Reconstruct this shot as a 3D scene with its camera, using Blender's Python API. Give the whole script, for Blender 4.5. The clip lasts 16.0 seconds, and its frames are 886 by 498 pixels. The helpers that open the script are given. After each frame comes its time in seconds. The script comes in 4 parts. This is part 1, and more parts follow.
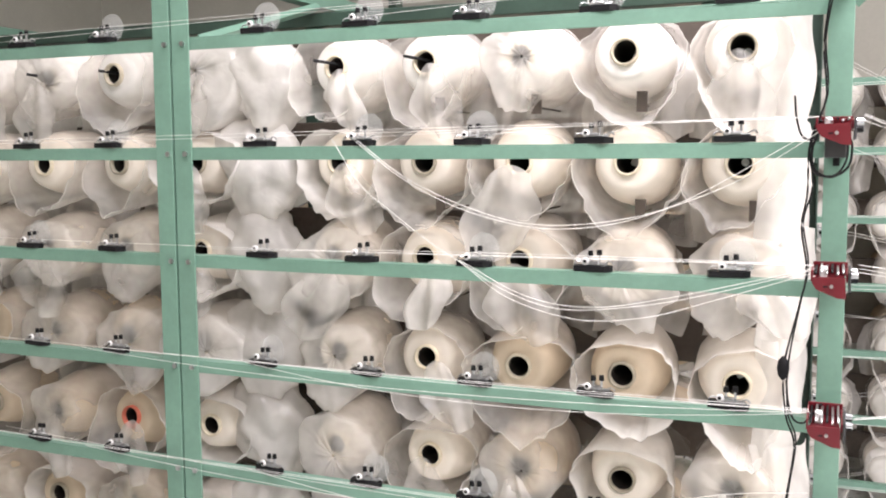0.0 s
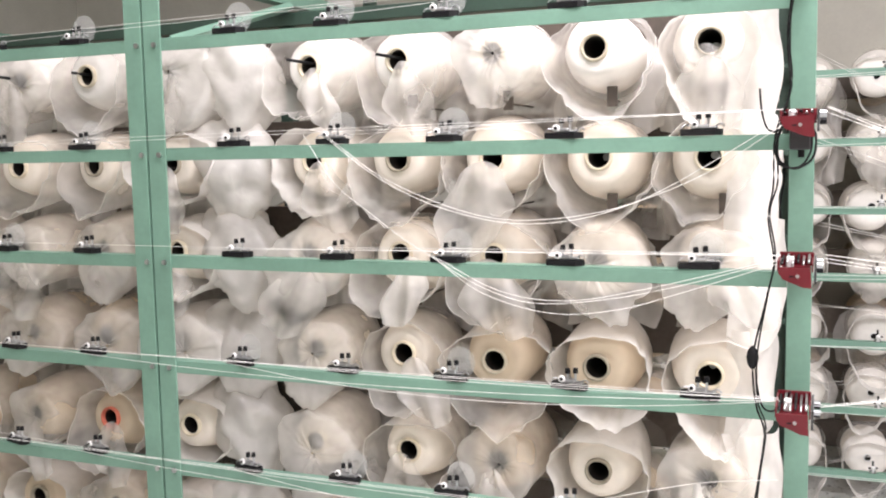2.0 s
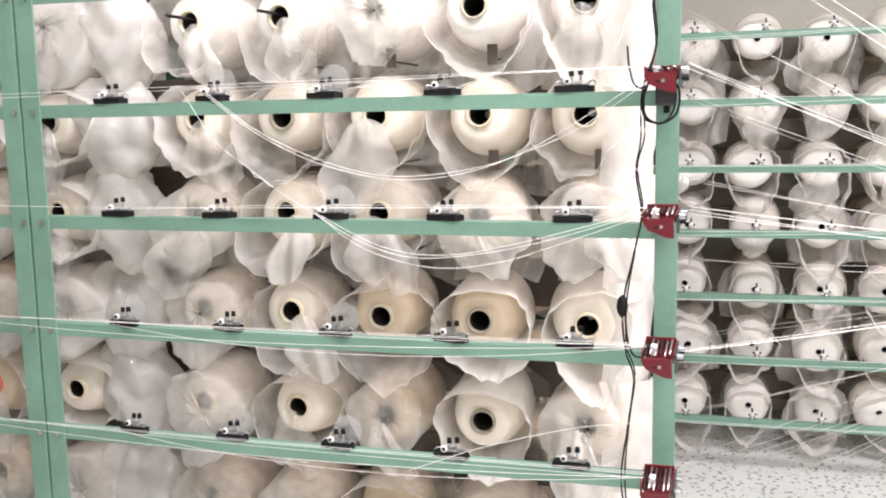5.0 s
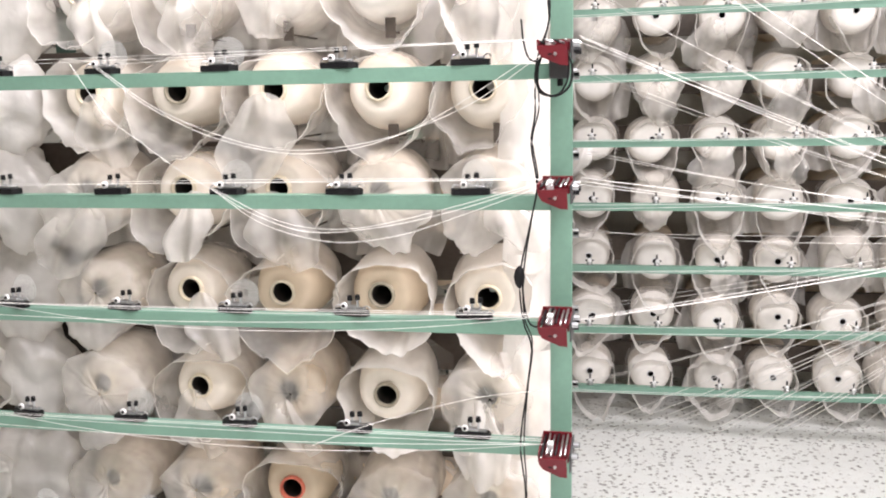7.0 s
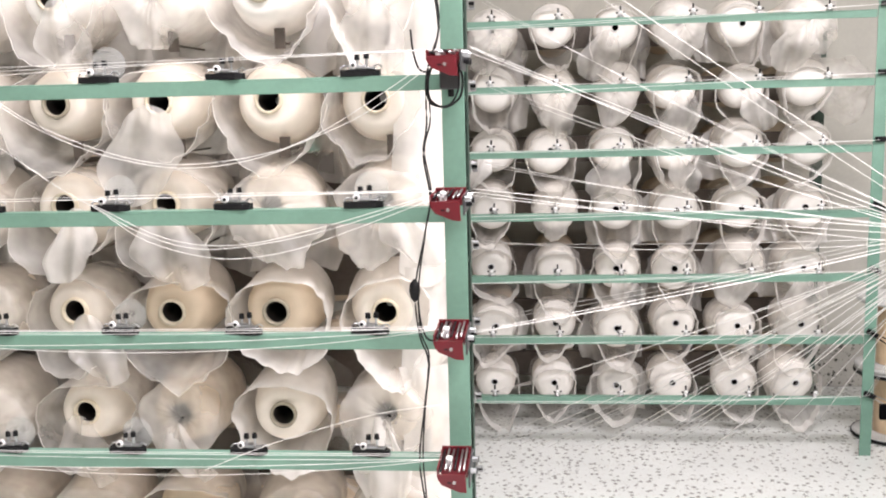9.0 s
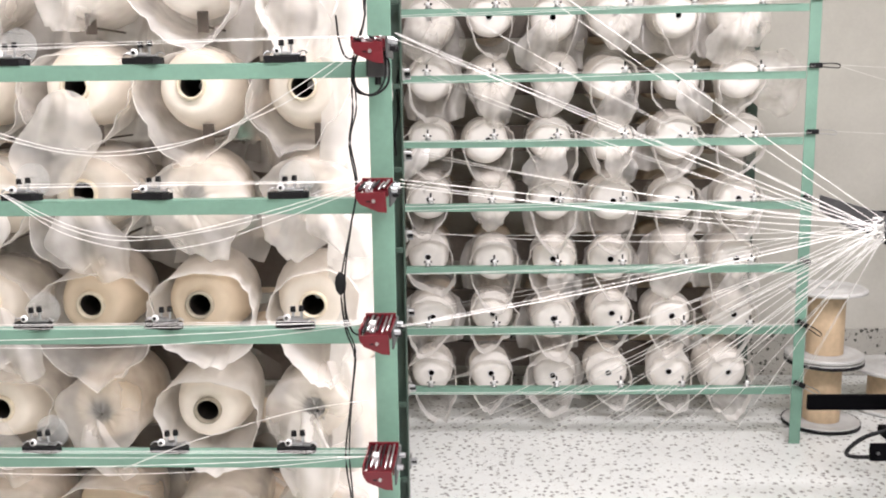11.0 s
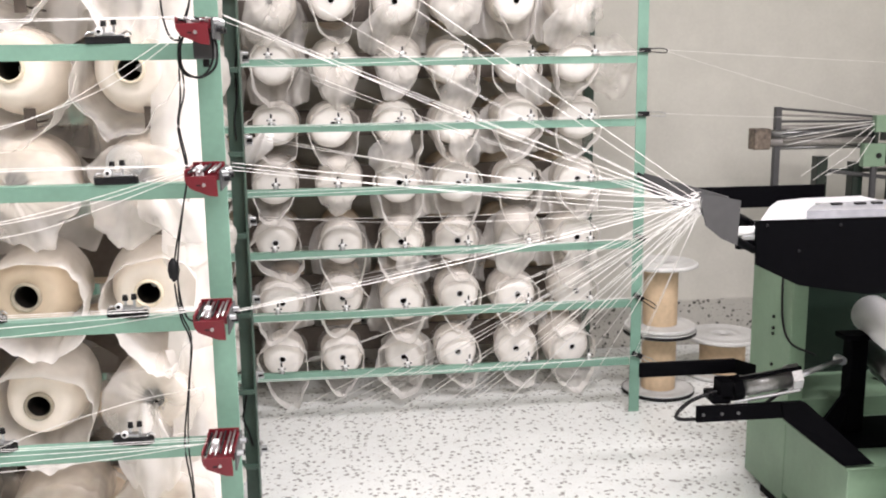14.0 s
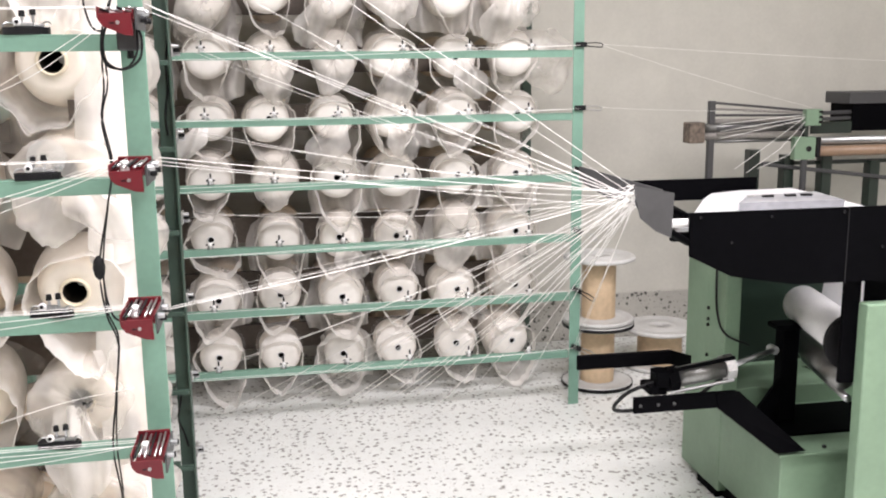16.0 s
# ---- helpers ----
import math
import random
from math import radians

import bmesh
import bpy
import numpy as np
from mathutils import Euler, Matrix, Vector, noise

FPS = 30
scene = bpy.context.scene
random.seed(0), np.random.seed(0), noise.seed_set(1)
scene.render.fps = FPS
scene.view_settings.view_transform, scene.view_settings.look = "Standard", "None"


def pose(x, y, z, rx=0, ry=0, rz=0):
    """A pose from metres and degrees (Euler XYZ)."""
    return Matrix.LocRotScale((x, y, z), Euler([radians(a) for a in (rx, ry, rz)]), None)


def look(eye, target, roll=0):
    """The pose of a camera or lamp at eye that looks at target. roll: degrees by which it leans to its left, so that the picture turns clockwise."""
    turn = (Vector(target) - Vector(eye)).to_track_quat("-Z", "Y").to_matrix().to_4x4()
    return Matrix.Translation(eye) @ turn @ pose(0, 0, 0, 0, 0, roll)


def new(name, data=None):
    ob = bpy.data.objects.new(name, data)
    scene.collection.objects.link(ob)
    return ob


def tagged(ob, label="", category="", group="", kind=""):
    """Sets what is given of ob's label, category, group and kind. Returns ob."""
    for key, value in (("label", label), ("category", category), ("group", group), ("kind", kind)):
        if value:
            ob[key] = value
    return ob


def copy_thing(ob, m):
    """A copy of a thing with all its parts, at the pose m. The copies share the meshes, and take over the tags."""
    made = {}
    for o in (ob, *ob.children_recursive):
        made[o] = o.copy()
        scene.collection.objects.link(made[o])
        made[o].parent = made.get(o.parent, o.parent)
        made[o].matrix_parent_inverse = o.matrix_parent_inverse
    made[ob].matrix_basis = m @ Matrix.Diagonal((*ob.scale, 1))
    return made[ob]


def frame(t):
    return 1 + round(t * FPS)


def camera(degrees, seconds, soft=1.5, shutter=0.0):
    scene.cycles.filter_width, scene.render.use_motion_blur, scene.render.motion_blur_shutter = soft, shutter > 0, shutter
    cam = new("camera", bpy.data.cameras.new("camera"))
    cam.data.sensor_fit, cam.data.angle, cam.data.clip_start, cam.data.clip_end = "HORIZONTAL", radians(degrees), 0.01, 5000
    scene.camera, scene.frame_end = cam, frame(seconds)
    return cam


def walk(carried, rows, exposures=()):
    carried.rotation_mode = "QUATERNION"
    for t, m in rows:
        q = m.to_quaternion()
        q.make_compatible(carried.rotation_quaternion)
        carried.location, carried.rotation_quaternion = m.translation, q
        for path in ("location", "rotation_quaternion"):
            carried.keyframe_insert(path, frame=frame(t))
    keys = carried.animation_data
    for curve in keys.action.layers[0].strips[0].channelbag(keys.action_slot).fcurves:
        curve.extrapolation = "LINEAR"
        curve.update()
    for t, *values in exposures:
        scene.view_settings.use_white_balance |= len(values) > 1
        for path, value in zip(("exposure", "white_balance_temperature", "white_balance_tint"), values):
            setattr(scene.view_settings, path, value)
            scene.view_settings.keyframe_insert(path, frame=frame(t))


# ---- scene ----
cam = camera(49.8, 16.0, soft=2.0)
PATH = [
    (0, (0.19, -0.176, 1.524), (-0.57, 1.663, 1.327), -0.3),
    (0.5, (0.193, -0.178, 1.524), (-0.558, 1.666, 1.328), -0.3),
    (1, (0.199, -0.176, 1.527), (-0.549, 1.666, 1.313), -0.5),
    (1.5, (0.212, -0.179, 1.522), (-0.542, 1.66, 1.3), -0.7),
    (2, (0.216, -0.182, 1.523), (-0.513, 1.669, 1.32), -1.1),
    (2.5, (0.224, -0.177, 1.515), (-0.47, 1.686, 1.3), -1.1),
    (3, (0.23, -0.174, 1.511), (-0.432, 1.698, 1.269), -1.1),
    (3.5, (0.23, -0.175, 1.514), (-0.401, 1.706, 1.258), -0.9),
    (3.7, (0.233, -0.173, 1.512), (-0.378, 1.715, 1.26), -0.9),
    (5.8, (0.303, -0.195, 1.504), (-0.203, 1.715, 1.189), -1.2),
    (6, (0.304, -0.19, 1.503), (-0.181, 1.723, 1.18), -1.2),
    (6.5, (0.311, -0.185, 1.499), (-0.121, 1.74, 1.169), -1.1),
    (7, (0.315, -0.187, 1.496), (-0.062, 1.75, 1.168), -1.1),
    (7.5, (0.318, -0.177, 1.495), (-0.041, 1.763, 1.171), -1.1),
    (8, (0.327, -0.178, 1.498), (0.062, 1.781, 1.19), -1.1),
    (8.2, (0.330, -0.178, 1.497), (0.088, 1.782, 1.192), -1.2),
    (10.3, (0.356, -0.099, 1.485), (0.216, 1.872, 1.177), -1.4),
    (10.5, (0.36, -0.111, 1.49), (0.229, 1.86, 1.172), -1.4),
    (11, (0.367, -0.109, 1.491), (0.297, 1.863, 1.16), -0.7),
    (11.5, (0.375, -0.109, 1.488), (0.35, 1.862, 1.151), -0.8),
    (12, (0.383, -0.104, 1.485), (0.401, 1.865, 1.133), -0.8),
    (12.5, (0.39, -0.105, 1.483), (0.464, 1.864, 1.138), -0.9),
    (13, (0.398, -0.108, 1.482), (0.526, 1.856, 1.123), -0.9),
    (13.5, (0.405, -0.105, 1.483), (0.58, 1.854, 1.123), -0.7),
    (14, (0.408, -0.131, 1.485), (0.634, 1.823, 1.121), -0.7),
    (14.5, (0.416, -0.103, 1.482), (0.692, 1.844, 1.114), -0.7),
    (15, (0.417, -0.1, 1.479), (0.72, 1.842, 1.109), -0.5),
    (15.5, (0.422, -0.111, 1.479), (0.747, 1.828, 1.111), -0.8),
    (16, (0.425, -0.115, 1.48), (0.77, 1.819, 1.105), -0.6),
]
walk(cam, [(t, look(eye, target, roll)) for t, eye, target, roll in PATH])

# ---- light ----
world = bpy.data.worlds.new("world")
world.use_nodes = True
world.node_tree.nodes["Background"].inputs[0].default_value = (0.9, 0.95, 1.0, 1)
world.node_tree.nodes["Background"].inputs[1].default_value = 0.01
scene.world = world
CEILING = 3.4
LIGHTS = [(0.75, 1.12, 82), (-0.95, 0.95, 33), (3.1, 0.6, 50), (1.85, 1.75, 77), (1.5, -1.1, 82), (3.2, -1.6, 30)]
scene.view_settings.exposure = 0.0

for lx, ly, watts in LIGHTS:
    lamp = bpy.data.lights.new("ceiling_lamp_light", "AREA")
    lamp.shape, lamp.size, lamp.size_y = "RECTANGLE", 1.25, 0.22
    lamp.energy, lamp.color = watts, (1.0, 0.93, 0.975)
    lo = new("ceiling_lamp_light", lamp)
    lo.location = (lx, ly, CEILING - 0.09)


# ---- materials ----
def material(name, colour, rough=0.5, metal=0.0, grain=0.0, scale=60.0, bump=0.0, dirt=0.0, spread=0.0, spec=0.5):
    """Principled paint, metal or plastic with fine grain, larger stains and optional differences from object to object."""
    m = bpy.data.materials.new(name)
    m.use_nodes = True
    nt = m.node_tree
    b = nt.nodes["Principled BSDF"]
    b.inputs["Roughness"].default_value, b.inputs["Metallic"].default_value = rough, metal
    b.inputs["Specular IOR Level"].default_value = spec
    co = nt.nodes.new("ShaderNodeTexCoord")
    fine = nt.nodes.new("ShaderNodeTexNoise")
    fine.inputs["Scale"].default_value, fine.inputs["Detail"].default_value = scale, 6
    wide = nt.nodes.new("ShaderNodeTexNoise")
    wide.inputs["Scale"].default_value, wide.inputs["Detail"].default_value = scale / 12, 4
    for n in (fine, wide):
        nt.links.new(co.outputs["Object"], n.inputs["Vector"])
    def mixed(a, fac, amount):
        ramp = nt.nodes.new("ShaderNodeMapRange")
        ramp.inputs["From Min"].default_value, ramp.inputs["From Max"].default_value = 0.3, 0.75
        ramp.inputs["To Min"].default_value, ramp.inputs["To Max"].default_value = 1.0 + amount * 0.5, 1.0 - amount
        nt.links.new(fac, ramp.inputs["Value"])
        mul = nt.nodes.new("ShaderNodeMix")
        mul.data_type, mul.blend_type = "RGBA", "MULTIPLY"
        mul.inputs["Factor"].default_value = 1.0
        nt.links.new(a, mul.inputs["A"])
        nt.links.new(ramp.outputs["Result"], mul.inputs["B"])
        return mul.outputs["Result"]
    rgb = nt.nodes.new("ShaderNodeRGB")
    rgb.outputs[0].default_value = (*colour, 1)
    out = rgb.outputs[0]
    if grain:
        out = mixed(out, fine.outputs["Fac"], grain)
    if dirt:
        out = mixed(out, wide.outputs["Fac"], dirt)
    if spread:
        info = nt.nodes.new("ShaderNodeObjectInfo")
        out = mixed(out, info.outputs["Random"], spread)
    nt.links.new(out, b.inputs["Base Color"])
    if bump:
        bn = nt.nodes.new("ShaderNodeBump")
        bn.inputs["Strength"].default_value, bn.inputs["Distance"].default_value = bump, 0.002
        nt.links.new(fine.outputs["Fac"], bn.inputs["Height"])
        nt.links.new(bn.outputs["Normal"], b.inputs["Normal"])
    return m


GREEN = material("green_paint", (0.172, 0.312, 0.240), 0.42, grain=0.06, scale=90, bump=0.05, dirt=0.16)
MACHINE_GREEN = material("machine_green_paint", (0.18, 0.272, 0.182), 0.42, grain=0.06, scale=50, bump=0.05, dirt=0.14)
# the creel's green darkened, so its colour holds the shade of rear parts
SHADED_GREEN = material("shaded_green_steel", (0.034, 0.066, 0.049), 0.45, grain=0.1, scale=80, bump=0.05, dirt=0.25)
# near-black green: machine paint with shadow put into its colour
SHADOW_GREEN = material("shadow_green_gloss_paint", (0.012, 0.022, 0.016), 0.3, grain=0.1, scale=40, dirt=0.4)
BLACK = material("black_plastic", (0.010, 0.010, 0.011), 0.5, grain=0.2, scale=120, spec=0.2)
BLACK_STEEL = material("black_painted_steel", (0.0025, 0.0025, 0.0032), 0.5, grain=0.25, scale=60, bump=0.05, dirt=0.2, spec=0.02)
CHROME = material("polished_steel", (0.55, 0.56, 0.58), 0.34, metal=1.0, grain=0.1, scale=150, dirt=0.15)
STEEL = material("brushed_steel", (0.55, 0.55, 0.55), 0.38, metal=1.0, grain=0.15, scale=120, dirt=0.2)
GREY_STEEL = material("grey_painted_steel", (0.055, 0.055, 0.057), 0.45, grain=0.1, scale=50, dirt=0.15)
GUN = material("dull_gunmetal", (0.22, 0.22, 0.215), 0.36, metal=0.9, grain=0.15, scale=120, dirt=0.25)
RED = material("red_enamel", (0.135, 0.007, 0.014), 0.35, grain=0.08, scale=80, dirt=0.15)
WHITE_PLASTIC = material("white_plastic", (0.78, 0.78, 0.77), 0.3, grain=0.05, scale=60)
CORE = material("core_tube_card", (0.62, 0.55, 0.42), 0.7, grain=0.15, scale=90, spread=0.45)
CORE_RED = material("red_core_tube", (0.6, 0.16, 0.1), 0.6, grain=0.15, scale=90)
# near-black brown: the shade inside the core tubes put into the colour
HOLLOW = material("hollow_core_shade", (0.018, 0.013, 0.010), 0.8, grain=0.2, scale=60)
KRAFT = material("kraft_spool_barrel", (0.61, 0.46, 0.30), 0.65, grain=0.15, scale=40, dirt=0.2)
FLANGE = material("grey_spool_flange", (0.55, 0.55, 0.53), 0.45, grain=0.08, scale=50, dirt=0.2)
# dark brown matched to the shaded gaps behind the packages
GAP_BROWN = material("gap_brown_steel", (0.095, 0.075, 0.06), 0.6, grain=0.2, scale=60, dirt=0.35)
RUBBER = material("black_cable_rubber", (0.012, 0.012, 0.013), 0.5, grain=0.1, spec=0.2)
WALL = material("cream_wall_paint", (0.535, 0.525, 0.47), 0.75, grain=0.04, scale=70, bump=0.08, dirt=0.07)
CEIL = material("white_ceiling_paint", (0.75, 0.74, 0.71), 0.8, grain=0.04, scale=50, dirt=0.06)
FABRIC = material("silver_fabric_roll", (0.88, 0.88, 0.88), 0.45, metal=0.1, grain=0.08, scale=200, bump=0.2)
SHEET = material("white_woven_sheet", (0.5, 0.5, 0.51), 0.4, grain=0.06, scale=200, bump=0.2)
BROWN = material("brown_roller", (0.30, 0.20, 0.13), 0.4, grain=0.2, scale=30, dirt=0.2)


def yarn_material(name, colour, weight):
    """Wound thread: fine rings round the package, slightly warm and soft."""
    m = material(name, colour, 0.72, grain=0.05, scale=40, dirt=0.07, spread=0.10)
    nt = m.node_tree
    b = nt.nodes["Principled BSDF"]
    b.inputs["Subsurface Weight"].default_value = weight
    b.inputs["Subsurface Radius"].default_value = (0.012, 0.010, 0.008)
    b.inputs["Subsurface Scale"].default_value = 0.6
    co = nt.nodes.new("ShaderNodeTexCoord")
    wave = nt.nodes.new("ShaderNodeTexWave")
    wave.wave_type, wave.rings_direction = "RINGS", "Y"
    wave.inputs["Scale"].default_value, wave.inputs["Distortion"].default_value = 160, 1.5
    nt.links.new(co.outputs["Object"], wave.inputs["Vector"])
    bn = nt.nodes.new("ShaderNodeBump")
    bn.inputs["Strength"].default_value, bn.inputs["Distance"].default_value = 0.25, 0.001
    nt.links.new(wave.outputs["Fac"], bn.inputs["Height"])
    nt.links.new(bn.outputs["Normal"], b.inputs["Normal"])
    return m


YARN = yarn_material("cream_wound_yarn", (0.84, 0.765, 0.665), 0.0)
WHITE_YARN = yarn_material("white_wound_yarn", (0.90, 0.865, 0.815), 0.0)
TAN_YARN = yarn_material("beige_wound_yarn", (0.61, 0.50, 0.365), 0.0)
THREAD = material("white_yarn_thread", (0.88, 0.87, 0.84), 0.5, grain=0.05)


def film_material(name, low, high):
    """Thin milky polythene: mostly see-through, folds catch the light."""
    m = bpy.data.materials.new(name)
    m.use_nodes = True
    nt = m.node_tree
    nt.nodes.clear()
    out = nt.nodes.new("ShaderNodeOutputMaterial")
    clear = nt.nodes.new("ShaderNodeBsdfTransparent")
    clear.inputs[0].default_value = (0.99, 0.98, 0.965, 1)
    milk = nt.nodes.new("ShaderNodeBsdfDiffuse")
    milk.inputs[0].default_value = (0.95, 0.928, 0.895, 1)
    thru = nt.nodes.new("ShaderNodeBsdfTranslucent")
    thru.inputs[0].default_value = (0.95, 0.928, 0.895, 1)
    gloss = nt.nodes.new("ShaderNodeBsdfGlossy")
    gloss.inputs["Roughness"].default_value = 0.22
    co = nt.nodes.new("ShaderNodeTexCoord")
    creases = nt.nodes.new("ShaderNodeTexNoise")
    creases.inputs["Scale"].default_value, creases.inputs["Detail"].default_value, creases.inputs["Distortion"].default_value = 14, 5, 1.2
    patches = nt.nodes.new("ShaderNodeTexNoise")
    patches.inputs["Scale"].default_value, patches.inputs["Detail"].default_value = 7, 3
    info = nt.nodes.new("ShaderNodeObjectInfo")
    shift = nt.nodes.new("ShaderNodeVectorMath")
    shift.operation = "ADD"
    nt.links.new(co.outputs["Object"], shift.inputs[0])
    nt.links.new(info.outputs["Random"], shift.inputs[1])
    nt.links.new(shift.outputs[0], creases.inputs["Vector"])
    nt.links.new(shift.outputs[0], patches.inputs["Vector"])
    bump = nt.nodes.new("ShaderNodeBump")
    bump.inputs["Strength"].default_value, bump.inputs["Distance"].default_value = 0.45, 0.010
    nt.links.new(creases.outputs["Fac"], bump.inputs["Height"])
    for n in (milk, thru, gloss):
        nt.links.new(bump.outputs["Normal"], n.inputs["Normal"])
    soft = nt.nodes.new("ShaderNodeMixShader")
    soft.inputs[0].default_value = 0.4
    nt.links.new(milk.outputs[0], soft.inputs[1])
    nt.links.new(thru.outputs[0], soft.inputs[2])
    shine = nt.nodes.new("ShaderNodeMixShader")
    shine.inputs[0].default_value = 0.07
    nt.links.new(soft.outputs[0], shine.inputs[1])
    nt.links.new(gloss.outputs[0], shine.inputs[2])
    cover = nt.nodes.new("ShaderNodeMapRange")
    cover.inputs["From Min"].default_value, cover.inputs["From Max"].default_value = 0.35, 0.7
    cover.inputs["To Min"].default_value, cover.inputs["To Max"].default_value = low, high
    nt.links.new(patches.outputs["Fac"], cover.inputs["Value"])
    mix = nt.nodes.new("ShaderNodeMixShader")
    nt.links.new(cover.outputs[0], mix.inputs[0])
    nt.links.new(clear.outputs[0], mix.inputs[1])
    nt.links.new(shine.outputs[0], mix.inputs[2])
    nt.links.new(mix.outputs[0], out.inputs[0])
    return m


FILM = film_material("clear_polythene_film", 0.26, 0.62)
CLEAR = film_material("thin_clear_polythene_film", 0.05, 0.34)
MILKY = film_material("milky_polythene_film", 0.62, 0.95)


def disc_material():
    """Clear acrylic of the balloon-guard discs."""
    m = bpy.data.materials.new("clear_acrylic")
    m.use_nodes = True
    nt = m.node_tree
    nt.nodes.clear()
    out = nt.nodes.new("ShaderNodeOutputMaterial")
    clear, white, gloss = (nt.nodes.new(k) for k in ("ShaderNodeBsdfTransparent", "ShaderNodeBsdfDiffuse", "ShaderNodeBsdfGlossy"))
    white.inputs[0].default_value = (0.85, 0.87, 0.86, 1)
    gloss.inputs["Roughness"].default_value = 0.08
    a, b = nt.nodes.new("ShaderNodeMixShader"), nt.nodes.new("ShaderNodeMixShader")
    a.inputs[0].default_value, b.inputs[0].default_value = 0.35, 0.22
    nt.links.new(white.outputs[0], a.inputs[1])
    nt.links.new(gloss.outputs[0], a.inputs[2])
    nt.links.new(clear.outputs[0], b.inputs[1])
    nt.links.new(a.outputs[0], b.inputs[2])
    nt.links.new(b.outputs[0], out.inputs[0])
    return m


ACRYLIC = disc_material()


def terrazzo(name, base, dark, dust):
    """White terrazzo with small dark and grey chips, some dust."""
    m = material(name, base, 0.35, grain=0.05, scale=30, dirt=0.08)
    nt = m.node_tree
    b = nt.nodes["Principled BSDF"]
    src = b.inputs["Base Color"].links[0].from_socket
    co = nt.nodes.new("ShaderNodeTexCoord")
    warp = nt.nodes.new("ShaderNodeTexNoise")
    warp.inputs["Scale"].default_value, warp.inputs["Detail"].default_value = 90, 2
    nt.links.new(co.outputs["Object"], warp.inputs["Vector"])
    push = nt.nodes.new("ShaderNodeVectorMath")
    push.operation = "MULTIPLY_ADD"
    push.inputs[1].default_value = (0.022, 0.022, 0.022)
    nt.links.new(warp.outputs["Color"], push.inputs[0])
    nt.links.new(co.outputs["Object"], push.inputs[2])
    for size, edge, tone in ((36, 0.30, dark), (75, 0.23, tuple(min(1, c * 2.6) for c in dark)), (22, 0.12, tuple(min(1, c * 1.5) for c in dark))):
        v = nt.nodes.new("ShaderNodeTexVoronoi")
        v.inputs["Scale"].default_value = size
        nt.links.new(push.outputs[0], v.inputs["Vector"])
        keep = nt.nodes.new("ShaderNodeMath")
        keep.operation = "LESS_THAN"
        keep.inputs[1].default_value = edge
        nt.links.new(v.outputs["Distance"], keep.inputs[0])
        pick = nt.nodes.new("ShaderNodeSeparateColor")
        nt.links.new(v.outputs["Color"], pick.inputs[0])
        some = nt.nodes.new("ShaderNodeMath")
        some.operation = "GREATER_THAN"
        some.inputs[1].default_value = dust
        nt.links.new(pick.outputs[0], some.inputs[0])
        both = nt.nodes.new("ShaderNodeMath")
        both.operation = "MULTIPLY"
        nt.links.new(keep.outputs[0], both.inputs[0])
        nt.links.new(some.outputs[0], both.inputs[1])
        mix = nt.nodes.new("ShaderNodeMix")
        mix.data_type = "RGBA"
        mix.inputs["B"].default_value = (*tone, 1)
        nt.links.new(both.outputs[0], mix.inputs["Factor"])
        nt.links.new(src, mix.inputs["A"])
        src = mix.outputs["Result"]
    nt.links.new(src, b.inputs["Base Color"])
    return m


FLOOR = terrazzo("white_terrazzo", (0.78, 0.80, 0.775), (0.25, 0.245, 0.225), 0.22)
SKIRT = terrazzo("grey_terrazzo", (0.42, 0.41, 0.37), (0.07, 0.07, 0.06), 0.45)
glow = bpy.data.materials.new("lamp_glow")
glow.use_nodes = True
glow.node_tree.nodes["Principled BSDF"].inputs["Emission Color"].default_value = (1, 0.96, 0.9, 1)
glow.node_tree.nodes["Principled BSDF"].inputs["Emission Strength"].default_value = 6


# ---- mesh helpers ----
def box(bm, x0, x1, y0, y1, z0, z1, bevel=0.0):
    start = len(bm.verts)
    r = bmesh.ops.create_cube(bm, size=1.0)
    for v in r["verts"]:
        v.co = Vector(((x0 + x1) / 2 + v.co.x * (x1 - x0), (y0 + y1) / 2 + v.co.y * (y1 - y0), (z0 + z1) / 2 + v.co.z * (z1 - z0)))
    if bevel:
        edges = {e for v in r["verts"] for e in v.link_edges}
        bmesh.ops.bevel(bm, geom=list(edges), offset=bevel, segments=2, affect="EDGES", profile=0.5)
    return bm


def rod(bm, a, b, radius, sides=10, radius2=None, caps=True):
    a, b = Vector(a), Vector(b)
    d = b - a
    m = Matrix.Translation((a + b) / 2) @ d.to_track_quat("Z", "Y").to_matrix().to_4x4()
    bmesh.ops.create_cone(bm, cap_ends=caps, segments=sides, radius1=radius, radius2=radius if radius2 is None else radius2, depth=d.length, matrix=m)
    return bm


def lathe(bm, profile, sides=28, axis="y", centre=(0, 0, 0), closed=False):
    """Turns (radius, along) pairs round an axis."""
    rings = []
    for r, h in profile:
        ring = []
        for i in range(sides):
            a = 2 * math.pi * i / sides
            p = (r * math.cos(a), h, r * math.sin(a)) if axis == "y" else (r * math.cos(a), r * math.sin(a), h) if axis == "z" else (h, r * math.cos(a), r * math.sin(a))
            ring.append(bm.verts.new(Vector(p) + Vector(centre)))
        rings.append(ring)
    pairs = list(zip(rings, rings[1:])) + ([(rings[-1], rings[0])] if closed else [])
    for a, b in pairs:
        for i in range(sides):
            j = (i + 1) % sides
            bm.faces.new((a[i], a[j], b[j], b[i]))
    return bm


